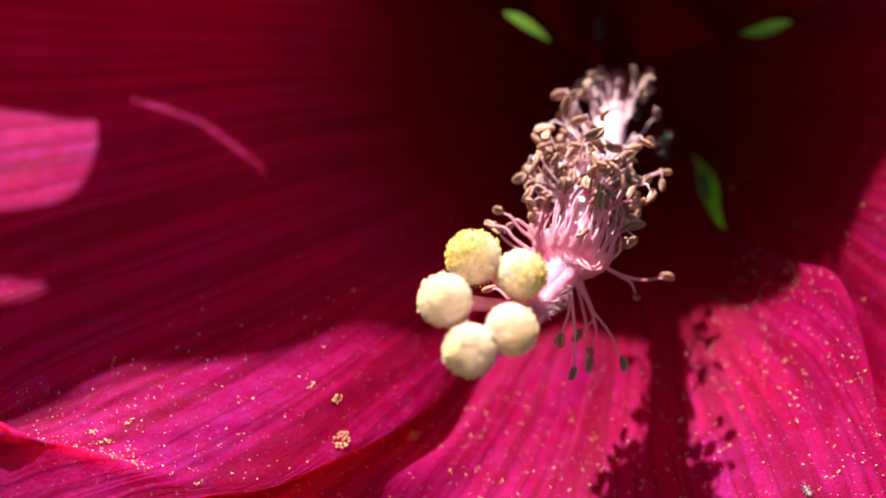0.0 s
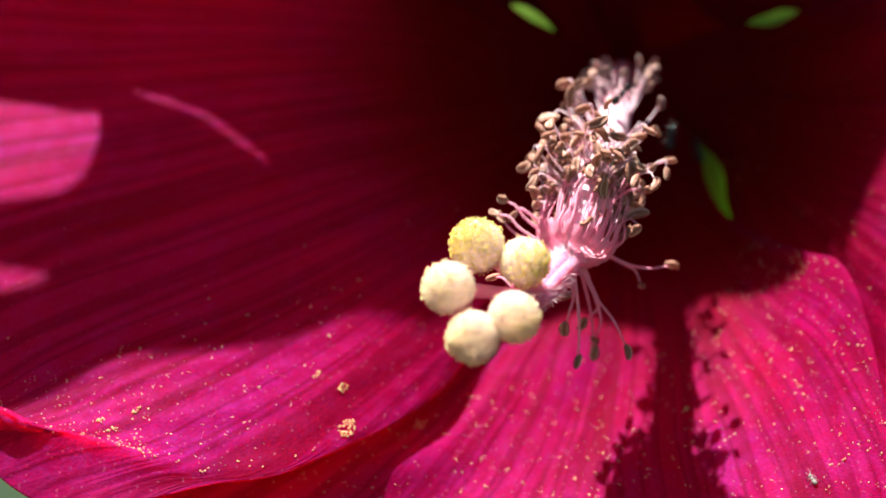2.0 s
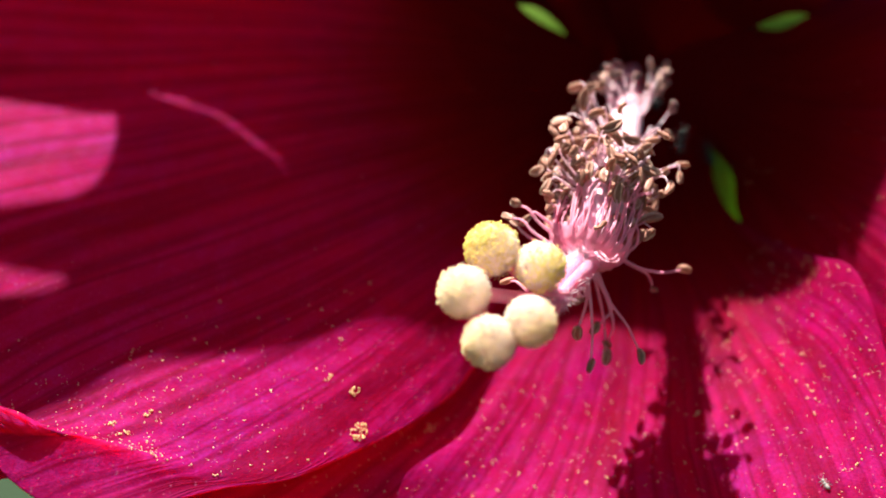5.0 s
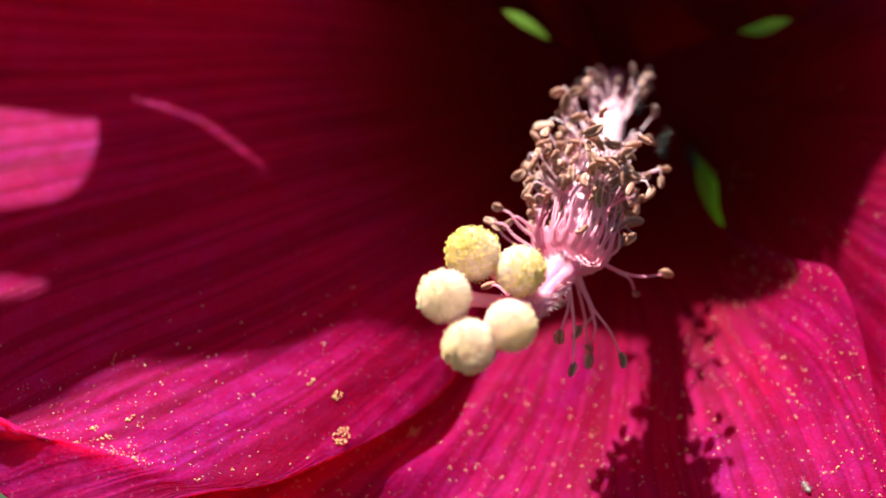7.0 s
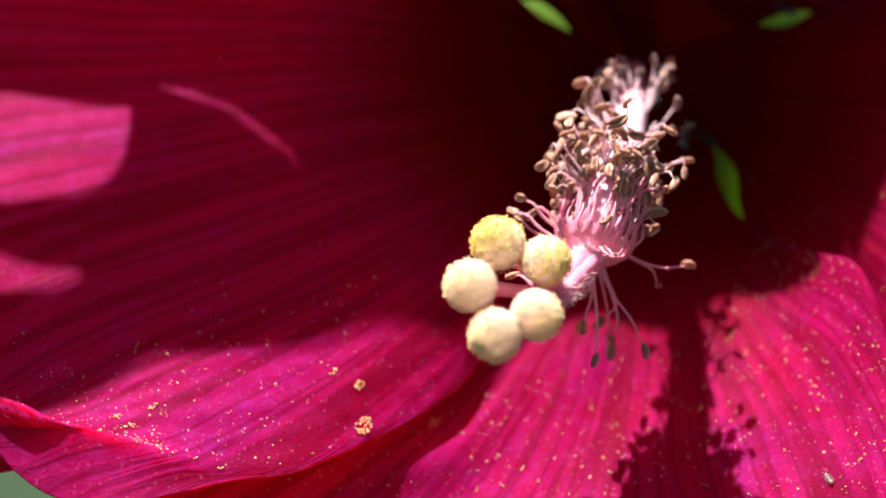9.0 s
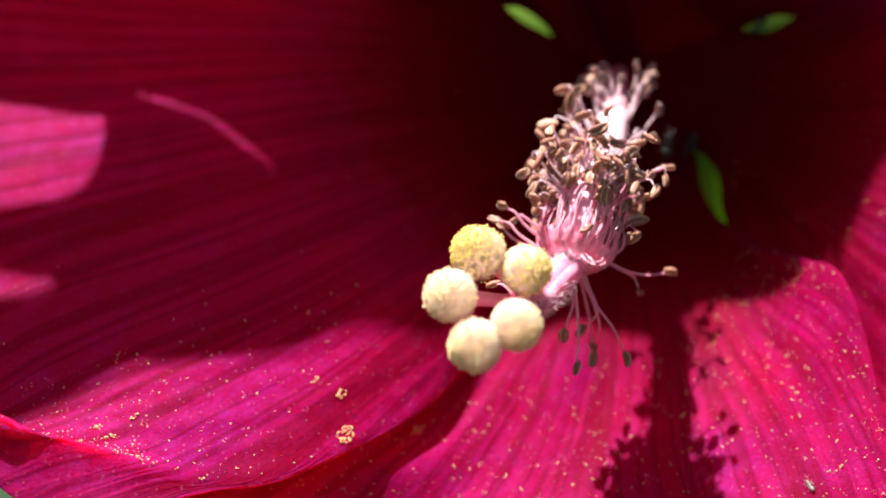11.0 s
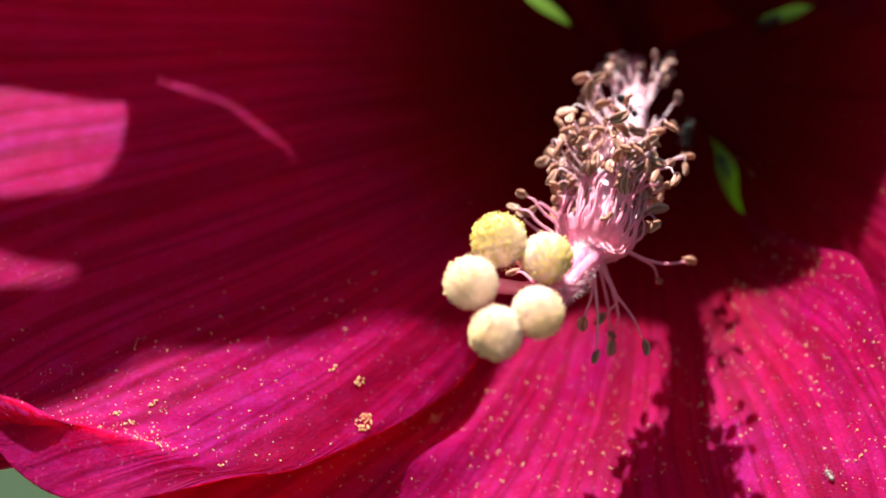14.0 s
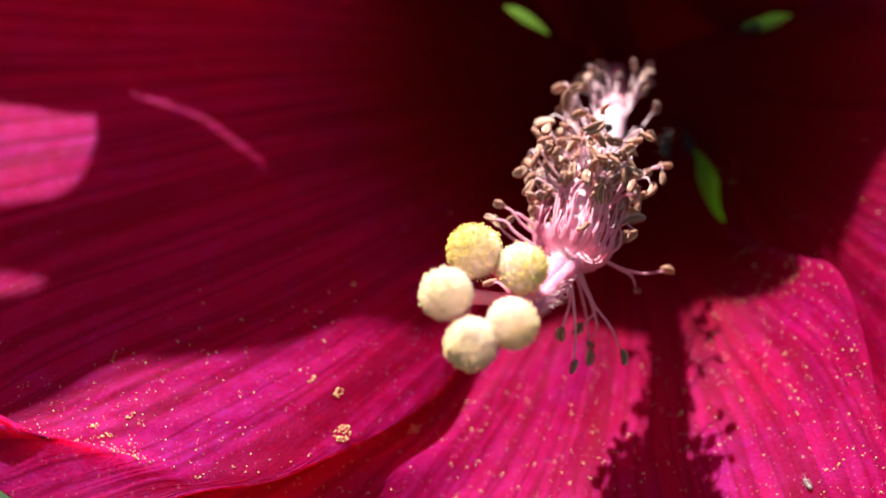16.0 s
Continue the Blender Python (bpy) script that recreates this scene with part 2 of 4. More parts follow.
def grid_mesh(name, rows, uvs=None, closed=False):
    """A mesh of quads over a table of points; closed joins the last column to the first."""
    nv, nu = len(rows), len(rows[0])
    verts = [tuple(p) for row in rows for p in row]
    faces = []
    for j in range(nv - 1):
        for i in range(nu if closed else nu - 1):
            k = (i + 1) % nu
            faces.append((j * nu + i, j * nu + k, (j + 1) * nu + k, (j + 1) * nu + i))
    mesh = bpy.data.meshes.new(name)
    mesh.from_pydata(verts, [], faces)
    return mesh


def tube(name, points, radii, sides=6, steps=10, caps=True):
    """A round tube swept along a smooth curve, in metres; radii at even steps along it."""
    line = [Vector(spline(points, k / steps)) for k in range(steps + 1)]
    rows, side = [], None
    for k, c in enumerate(line):
        ahead = (line[min(k + 1, steps)] - line[max(k - 1, 0)]).normalized()
        side = ahead.orthogonal().normalized() if side is None else (side - ahead * side.dot(ahead)).normalized()
        other = ahead.cross(side)
        r = float(np.interp(k / steps, np.linspace(0, 1, len(radii)), radii))
        rows.append([c + (side * math.cos(a) + other * math.sin(a)) * r for a in [2 * math.pi * i / sides for i in range(sides)]])
    mesh = grid_mesh(name, rows, closed=True)
    if caps:
        bm = bmesh.new()
        bm.from_mesh(mesh)
        bm.verts.ensure_lookup_table()
        n = len(bm.verts)
        bm.faces.new([bm.verts[i] for i in range(sides)][::-1])
        bm.faces.new([bm.verts[i] for i in range(n - sides, n)])
        bm.to_mesh(mesh)
        bm.free()
    return smooth(mesh)


# ---- ground ----
bm = bmesh.new()
bmesh.ops.create_grid(bm, x_segments=60, y_segments=60, size=60.0)
for v in bm.verts:
    v.co.z = 0.05 * noise.noise(v.co * 0.7) if v.co.length < 40 else 0.0
tagged(part("ground", bm, SOIL), "green grassy garden ground under the shrub", "ground", kind="structure")


# ---- the flower ----
flower = tagged(new("hibiscus_flower"), "open crimson hibiscus flower with long pink stamen column", "flower")
flower.location = mm((15.9, 108.0, 23.9))


def wavy(u, v, seed, scale):
    """Soft irregular waves over a petal, about -1 to 1."""
    total = 0.0
    for k in range(6):
        a, f = seed * 1.7 + 2.4 * k, scale * (1 + 0.37 * k)
        total = total + np.sin(f * (u * math.cos(a) + v * math.sin(a)) + 1.3 * k + seed) / (1 + 0.35 * k)
    return total / 2.6


class Petal:
    """A petal between three curves from claw to tip: one margin, the midrib, the other margin."""

    def __init__(self, left, middle, right, ripple=0.5, folds=(), seed=0.0, nu=130, nv=170, sun_slit=None, hem=None, pleat=0.05):
        self.nu, self.nv, self.sun_slit = nu, nv, sun_slit
        self.us = np.array([math.sin(math.pi / 2 * (2 * i / nu - 1)) * 0.5 + 0.5 * (2 * i / nu - 1) for i in range(nu + 1)])
        self.vs = np.linspace(0, 1, nv + 1)
        a, b, c = [np.array([spline(curve, v) for v in self.vs])[:, None, :] for curve in (left, middle, right)]
        u, v = self.us[None, :, None], self.vs[:, None, None]
        points = b * (1 - u * u) + c * (u * (u + 1) / 2) + a * (u * (u - 1) / 2)
        if hem:
            # the sheet bends over its margin: down at first, then out to the hem
            d = np.array([spline(hem, v) for v in self.vs])[:, None, :]
            w = np.linspace(0, 1, 33)[None, 1:, None]
            turn = c + (d - c) * np.array([0.4, 0.2, 0.55])
            points = np.concatenate([points, c * (1 - w) ** 2 + turn * 2 * w * (1 - w) + d * w * w], axis=1)
            self.us = np.concatenate([self.us, 1 + 0.3 * w[0, :, 0]])
            self.nu += 32
            for _ in range(14):
                points[:, nu - 12 : nu + 8] = 0.25 * points[:, nu - 13 : nu + 7] + 0.5 * points[:, nu - 12 : nu + 8] + 0.25 * points[:, nu - 11 : nu + 9]
        normals = self.normals(points)
        u, v = np.minimum(self.us, 1.0)[None, :], self.vs[:, None]
        h = ripple * np.abs(u) ** 3 * v * (1.2 * np.sin(11 * v + seed + 2 * u) + 0.6 * np.sin(29 * v + 2 * seed))
        h = h + 0.5 * ripple * v * wavy(2.2 * u, 4.0 * v, seed, 1.6)
        h = h + 0.03 * v * wavy(9 * u, 3 * v, seed + 1, 3.0)
        # soft pleats along the veins
        h = h + pleat * np.minimum(v * 2.2, 1.0) * (0.6 * np.sin(26 * u + 2.0 * wavy(3 * u, 2 * v, seed, 2.0) + seed) + 0.6 * np.sin(61 * u + 5 * v * u + 2 * seed))
        for u0, v0, inner, outer, dv, lift in folds:
            h = h + lift * np.exp(-(((u - u0) / np.where(u < u0, inner, outer)) ** 2) - ((v - v0) / dv) ** 2)
        self.points = points + normals * h[:, :, None]
        self.faces_out = self.normals(self.points)

    def normals(self, points):
        n = np.cross(np.gradient(points, axis=1), np.gradient(points, axis=0))
        n = n / np.maximum(np.linalg.norm(n, axis=2, keepdims=True), 1e-9)
        middle = n[self.nv // 2, self.nu // 2]
        return n if middle[1] < 0 else -n

    def slit_cells(self):
        """Which cells lie in the narrow curved slit, added along the sun's way for a light streak."""
        if not self.sun_slit:
            return np.zeros((self.nv + 1, self.nu + 1), bool)
        lift = (56.0 - self.points[:, :, 2]) / SUN_WAY.z
        x, y = self.points[:, :, 0] + SUN_WAY.x * lift, self.points[:, :, 1] + SUN_WAY.y * lift
        *line, half = self.sun_slit
        slit_cells = np.zeros(x.shape, bool)
        for k, ((x0, y0), (x1, y1)) in enumerate(zip(line, line[1:])):
            f = np.clip(((x - x0) * (x1 - x0) + (y - y0) * (y1 - y0)) / ((x1 - x0) ** 2 + (y1 - y0) ** 2), 0, 1)
            away = np.hypot(x - x0 - f * (x1 - x0), y - y0 - f * (y1 - y0))
            slit_cells |= away < half * (0.35 + 0.65 * np.sin(math.pi * (k + f) / (len(line) - 1)))
        return slit_cells

    def settle(self, p):
        """The place on the upper face nearest to p, and the way that the face looks there."""
        d = np.linalg.norm(self.points - np.array(p)[None, None, :], axis=2)
        j, i = np.unravel_index(int(d.argmin()), d.shape)
        return Vector(self.points[j, i] + 0.13 * self.faces_out[j, i]), Vector(self.faces_out[j, i])

    def build(self, thick=0.15):
        taper = thick * (1 - 0.6 * np.minimum(np.abs(self.us[None, :]) / self.us.max(), 1.0) ** 6) * (1.15 - 0.4 * self.vs[:, None])
        base = np.array(flower.location)
        origin = np.array([0.0, 0.0, 1.0])
        upper = ((self.points + self.faces_out * taper[:, :, None]) / 1000 + origin - base).reshape(-1, 3)
        lower = ((self.points - self.faces_out * taper[:, :, None]) / 1000 + origin - base).reshape(-1, 3)
        nu, nv = self.nu, self.nv
        w, count = nu + 1, len(upper)
        faces = []
        slit_cells = self.slit_cells()
        for j in range(nv):
            for i in range(nu):
                if slit_cells[j, i]:
                    continue
                a = j * w + i
                faces.append((a, a + 1, a + w + 1, a + w))
                faces.append((count + a, count + a + w, count + a + w + 1, count + a + 1))
        rim = [i for i in range(w)] + [j * w + nu for j in range(1, nv + 1)] + [nv * w + i for i in range(nu - 1, -1, -1)] + [j * w for j in range(nv - 1, 0, -1)]
        for a, b in zip(rim, rim[1:] + rim[:1]):
            faces.append((a, count + a, count + b, b))
        mesh = bpy.data.meshes.new("petal")
        mesh.from_pydata(np.concatenate([upper, lower]).tolist(), [], faces)
        layer = mesh.uv_layers.new(name="UVMap")
        grid = np.stack(np.broadcast_arrays(self.us[None, :] / self.us.max() * (1 - 0.55 * self.vs[:, None]) * 0.62 + 0.5, self.vs[:, None]), axis=2).reshape(-1, 2)
        place = np.concatenate([grid, grid]).astype(np.float32)
        index = np.empty(len(mesh.loops), dtype=np.int32)
        mesh.loops.foreach_get("vertex_index", index)
        layer.data.foreach_set("uv", place[index].ravel())
        return smooth(mesh)


CENTRE = (16.3, 109.5, 23.0)
left_petal = Petal(
    [CENTRE, (13.1, 107.5, 24.5), (9.1, 106.0, 26.3), (6.4, 105.0, 27.4), (3.3, 105.0, 30.0), (-0.6, 106.1, 34.0), (-7.8, 109.1, 37.2), (-26.2, 110.9, 36.2), (-43.4, 108.3, 32.6), (-50.5, 99.0, 18.9), (-48.3, 88.6, 3.5), (-47.1, 85.0, -4.6)],
    [CENTRE, (13.2, 107.5, 21.5), (7.2, 103.5, 15.9), (-3.3, 99.0, 11.4), (-17.1, 94.5, 7.2), (-29.5, 90.5, 2.0), (-36.7, 86.0, -2.6), (-42.0, 85.0, -4.8), (-46.6, 86.0, -6.7)],
    [CENTRE, (13.8, 107.5, 18.9), (9.0, 103.6, 7.2), (3.4, 97.3, -1.6), (-1.3, 91.3, -7.4), (-10.6, 84.4, -11.9), (-16.4, 82.0, -12.6), (-19.9, 81.4, -11.6), (-23.5, 81.0, -10.3), (-28.2, 80.5, -8.9), (-31.3, 80.5, -7.8), (-34.5, 81.0, -6.9), (-39.3, 82.5, -5.3), (-45.3, 84.5, -3.9)],
    ripple=0.22, seed=1.3,
    hem=[CENTRE, (13.8, 107.5, 18.9), (9.0, 103.6, 7.2), (3.4, 97.3, -1.6), (-1.3, 91.3, -7.4), (-10.6, 84.2, -12.2), (-16.3, 81.7, -13.1), (-20.0, 80.3, -13.9), (-23.6, 79.1, -14.6), (-27.5, 79.2, -14.2), (-30.5, 79.6, -12.7), (-32.4, 80.3, -11.0), (-35.5, 81.6, -8.7), (-41.7, 83.4, -5.8)])
lower_petal = Petal(
    [CENTRE, (14.4, 108.0, 19.8), (9.3, 104.5, 6.7), (1.0, 99.0, -2.6), (-8.0, 94.0, -8.3), (-16.4, 90.5, -11.8), (-24.6, 87.0, -15.2), (-22.7, 83.0, -21.4), (-5.2, 79.0, -28.1)],
    [CENTRE, (16.3, 108.0, 19.3), (16.6, 103.0, 7.4), (17.2, 98.5, -0.2), (16.3, 94.0, -7.1), (14.3, 89.0, -13.2), (12.7, 83.0, -19.5), (11.8, 78.0, -26.1)],
    [CENTRE, (19.1, 107.5, 20.9), (22.8, 106.0, 16.0), (23.3, 105.0, 12.7), (24.7, 103.5, 9.5), (27.0, 100.0, 7.3), (29.9, 95.0, 5.5), (31.8, 91.0, 3.9), (33.0, 87.5, -3.9), (32.2, 82.5, -13.2), (24.1, 78.0, -22.4)],
    ripple=0.4, seed=4.1, folds=[(-0.66, 0.665, 0.10, 0.13, 0.085, 2.1)])
right_petal = Petal(
    [CENTRE, (17.6, 108.0, 19.3), (22.8, 106.3, 16.3), (25.0, 105.3, 13.6), (25.4, 104.8, 9.9), (27.8, 103.0, 3.2), (32.4, 99.5, -5.6), (35.7, 95.0, -14.4), (46.3, 88.0, -16.3), (56.6, 84.0, 0.4)],
    [CENTRE, (18.9, 108.0, 22.1), (26.4, 104.5, 17.7), (33.1, 101.0, 13.8), (38.7, 96.0, 10.5), (45.2, 90.0, 8.8), (51.7, 86.0, 8.7), (56.9, 83.0, 9.4)],
    [CENTRE, (18.6, 108.0, 25.1), (26.3, 106.5, 27.4), (29.3, 106.0, 27.2), (32.1, 105.5, 28.9), (39.1, 104.0, 33.3), (47.1, 99.0, 34.5), (54.2, 90.0, 27.2), (58.1, 86.0, 17.5)],
    ripple=0.5, seed=2.2)
# the upper petals' unseen outer margins are shaped to shade the flower below
upper_right_petal = Petal(
    [CENTRE, (17.8, 108.0, 23.1), (26.2, 106.8, 27.1), (28.8, 106.2, 28.4), (31.9, 105.6, 28.8), (40.2, 104.0, 25.9), (50.7, 105.2, 41.0), (45.6, 98.1, 54.0), (31.1, 94.1, 60.0), (24.0, 95.0, 62.0), (19.9, 94.9, 63.0), (17.4, 94.6, 64.0)],
    [CENTRE, (16.7, 108.0, 24.5), (20.2, 106.0, 32.2), (22.4, 105.9, 38.0), (21.5, 102.1, 48.0), (18.4, 98.5, 56.0), (17.3, 96.3, 62.0), (16.3, 95.2, 64.0)],
    [CENTRE, (14.6, 108.0, 24.7), (13.2, 106.5, 29.4), (9.2, 106.8, 35.0), (2.6, 100.0, 48.0), (-4.8, 96.0, 58.0), (-0.2, 94.1, 60.0), (2.0, 94.2, 60.5), (5.7, 95.2, 61.0), (8.7, 93.7, 62.0), (13.0, 90.7, 63.5)],
    ripple=0.3, seed=5.0)
# notches and slit in the unseen part are added to let sun patches through
upper_left_petal = Petal(
    [CENTRE, (16.2, 108.0, 24.9), (16.4, 106.9, 29.6), (15.4, 107.5, 36.0), (5.4, 100.1, 50.0), (-1.5, 96.1, 58.0), (-5.8, 95.7, 59.0), (-9.1, 95.1, 59.3), (-12.9, 94.0, 59.0), (-17.3, 90.3, 58.3), (-23.6, 88.2, 58.0), (-28.9, 85.9, 57.5), (-33.0, 84.7, 57.0), (-37.1, 83.7, 56.0), (-41.3, 82.7, 55.0), (-46.0, 79.3, 52.5), (-50.6, 76.8, 52.0), (-57.8, 76.6, 52.0)],
    [CENTRE, (13.8, 108.0, 24.1), (8.6, 106.0, 29.1), (2.6, 104.0, 35.0), (-3.4, 101.3, 42.0), (-15.3, 97.7, 49.0), (-25.9, 93.6, 54.0), (-34.0, 90.8, 56.0), (-38.0, 88.5, 56.0), (-41.0, 85.5, 55.5), (-50.1, 80.1, 54.0), (-59.7, 76.6, 52.5)],
    [CENTRE, (13.5, 108.0, 22.6), (9.3, 106.5, 26.7), (7.6, 105.7, 29.8), (3.5, 104.7, 31.5), (-5.4, 109.1, 29.5), (-21.0, 111.0, 30.7), (-36.9, 112.9, 36.5), (-53.0, 108.5, 48.0), (-66.0, 104.0, 54.0), (-60.5, 96.4, 54.5), (-52.5, 98.4, 55.6), (-43.8, 99.0, 56.0), (-41.6, 96.0, 56.0), (-43.9, 92.2, 56.0), (-50.1, 90.0, 56.0), (-59.5, 87.4, 55.0), (-51.9, 86.3, 55.3), (-46.7, 87.4, 55.2), (-45.6, 87.0, 55.2), (-48.4, 85.4, 54.6), (-57.9, 82.6, 53.0), (-58.9, 77.9, 52.5)],
    ripple=0.1, seed=0.4, nu=170, nv=330, sun_slit=((-38.7, 98.6), (-36.6, 97.9), (-34.0, 97.3), (-31.8, 96.3), (-29.6, 95.3), (-28.2, 94.7), (-26.7, 93.9), 0.30))
lobe = Petal(
    [(-43.2, 88.0, -9.5), (-39.8, 88.0, -9.4), (-36.1, 87.5, -9.4), (-33.7, 87.0, -10.0), (-31.9, 86.5, -12.1)],
    [(-42.9, 87.5, -12.1), (-39.3, 87.3, -12.0), (-36.2, 87.0, -11.8), (-33.7, 86.7, -12.1), (-31.7, 86.4, -12.7)],
    [(-42.4, 87.0, -14.9), (-39.0, 86.8, -14.4), (-36.3, 86.6, -14.1), (-34.6, 86.5, -13.8), (-31.6, 86.3, -13.2)],
    ripple=0.2, seed=3.1, nu=30, nv=30)
PETALS = [left_petal, lower_petal, right_petal, upper_right_petal, upper_left_petal]
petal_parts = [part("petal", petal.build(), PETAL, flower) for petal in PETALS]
part("petal_tip", lobe.build(), PETAL, flower, "curled pink petal tip")


# ---- calyx, stalk and stem ----
def local(p):
    return mm(p) - flower.location


HEART = ((17.4, 117.0, 25.6))
calyx = part("calyx", tube("calyx", [local((HEART[0], HEART[1] + 4, HEART[2] - 1)), local(HEART), local((HEART[0], HEART[1] - 6, HEART[2]))], [0.0030, 0.0062, 0.0070], 20, 8), SEPAL, flower, "green cup-shaped calyx")


def sepal(tip):
    """A pointed lobe from the calyx cup out behind the gap between two petals."""
    out = Vector(tip) - Vector(HEART)
    flat = Vector((out.x, 0, out.z)).normalized()
    side = Vector((-flat.z, 0, flat.x))
    rows_front, rows_back = [], []
    for j in range(15):
        v = j / 14
        centre = Vector(HEART) + flat * (5.5 + (Vector((out.x, 0, out.z)).length - 5.5) * v) + Vector((0, -5.0 + (out.y + 5.0) * v**1.3, 0))
        half = 5.2 * (1 - v) ** 0.7 * (0.75 + 0.5 * v) + 0.05
        row = []
        for i in range(9):
            u = i / 4 - 1
            row.append(local(centre + side * half * u + Vector((0, 1.0 * u * u * (1 - v), 0))))
        rows_front.append(row)
        rows_back.append([p + Vector((0, 0.0005, 0)) for p in row])
    rows = [f + b[::-1] for f, b in zip(rows_front, rows_back)]
    return smooth(grid_mesh("sepal", rows, closed=True))


for tip in ((-1.6, 121.0, 38.4), (41.5, 121.0, 34.6), (32.4, 121.0, 7.0), (6.4, 111.0, 5.4), (16.7, 109.0, 45.8)):
    part("sepal", sepal(tip), SEPAL, calyx)
stalk_points = [(HEART[0], HEART[1] + 3, HEART[2]), (HEART[0] + 2, HEART[1] + 20, HEART[2] - 8), (HEART[0] + 4, HEART[1] + 38, HEART[2] - 40)]
part("stalk", tube("stalk", [local(p) for p in stalk_points], [0.0026, 0.0018, 0.0017], 12, 16), STEM, flower, "green flower stalk")
x, y, z = stalk_points[-1]
stem_points = [(x, y - 0.3, z + 1.0), (x + 6, y + 8, z - 200), (x + 25, y + 10, z - 560), (x + 30, y + 6, -1015)]
tagged(part("plant_stem", tube("plant_stem", [mm(p) for p in stem_points], [0.0022, 0.0035, 0.0045, 0.006], 12, 30), STEM), "upright green shrub stem rooted in the ground", "stem")


# ---- stamen column, style and stigmas ----
AXIS = [(16.0, 108.0, 23.4), (14.2, 97.6, 18.2), (12.0, 89.8, 12.2), (10.1, 86.4, 6.9), (9.1, 84.8, 3.9)]
part("stamen_column", tube("stamen_column", [local(p) for p in AXIS], [0.0008, 0.0010, 0.0013, 0.0016, 0.0018, 0.0018, 0.0016, 0.0008], 24, 48), COLUMN, flower, "pale pink stamen tube")


def anther_mesh(seed, material):
    """A dried pollen sac: a bent, flattened oval shell with pale rims and a furrow along each face."""
    rnd = random.Random(seed)
    bm = bmesh.new()
    half, wide, thick = rnd.uniform(0.50, 0.66), rnd.uniform(0.25, 0.34), rnd.uniform(0.13, 0.18)
    bend, twist = rnd.uniform(0.2, 1.15) * rnd.choice((-1, 1)), rnd.uniform(-0.5, 0.5)
    sides, rings = 16, []
    for k in range(13):
        t = 2 * k / 12 - 1
        grow = max(1 - abs(t) ** 2.4, 0.02) ** 0.5
        a = bend * t
        centre = Vector((half * math.sin(a) / bend, half * (1 - math.cos(a)) / bend, 0.0))
        out = Vector((-math.sin(a), math.cos(a), 0))
        ring = []
        for i in range(sides):
            f = 2 * math.pi * i / sides
            x, z = wide * grow * math.cos(f), thick * grow * math.sin(f)
            rim = abs(x) / (wide * grow)
            z *= 0.55 + 1.1 * math.exp(-(((rim - 0.72) / 0.20) ** 2)) + 0.20 * rnd.uniform(-1, 1)
            c, s = math.cos(twist * t), math.sin(twist * t)
            ring.append(bm.verts.new((centre + out * (x * c - z * s) + Vector((0, 0, x * s + z * c))) / 1000))
        rings.append(ring)
    for r0, r1 in zip(rings, rings[1:]):
        for i in range(sides):
            f = bm.faces.new((r0[i], r0[(i + 1) % sides], r1[(i + 1) % sides], r1[i]))
            f.material_index = 1 if i in (2, 5, 10, 13) else 0
    bm.faces.new(rings[0][::-1])
    bm.faces.new(rings[-1])
    mesh = bpy.data.meshes.new("anther")
    bm.to_mesh(mesh)
    bm.free()
    mesh.materials.append(material)
    mesh.materials.append(SEAM)
    return smooth(mesh)


ANTHERS = [anther_mesh(k, ANTHER) for k in range(12)]
SHADED_ANTHERS = [anther_mesh(k, ANTHER_SHADED) for k in range(12)]
dice = random.Random(11)


def stamen(points, thick=0.115, material=FILAMENT, small=1.0, sacs=ANTHERS):
    """A filament along a few points in millimetres, with its anther at the end."""
    mesh = tube("stamen", [local(p) for p in points], [thick * 1.3 / 1000, thick / 1000, thick * 0.8 / 1000, thick * 0.55 / 1000], 6, 10)
    ob = part("stamen", mesh, material, flower)
    anther = part("anther", dice.choice(sacs), ANTHER, ob)
    end, ahead = local(points[-1]), (local(points[-1]) - local(points[-2])).normalized()
    turn = ahead.to_track_quat("X", "Z").to_matrix().to_4x4() @ pose(0, 0, 0, dice.uniform(0, 360), dice.uniform(-30, 30), dice.uniform(-35, 35))
    size = dice.uniform(1.05, 1.4) * small
    anther.matrix_basis = Matrix.Translation(end + ahead * 0.00045) @ turn @ Matrix.Diagonal((size, size, size, 1))
    return ob


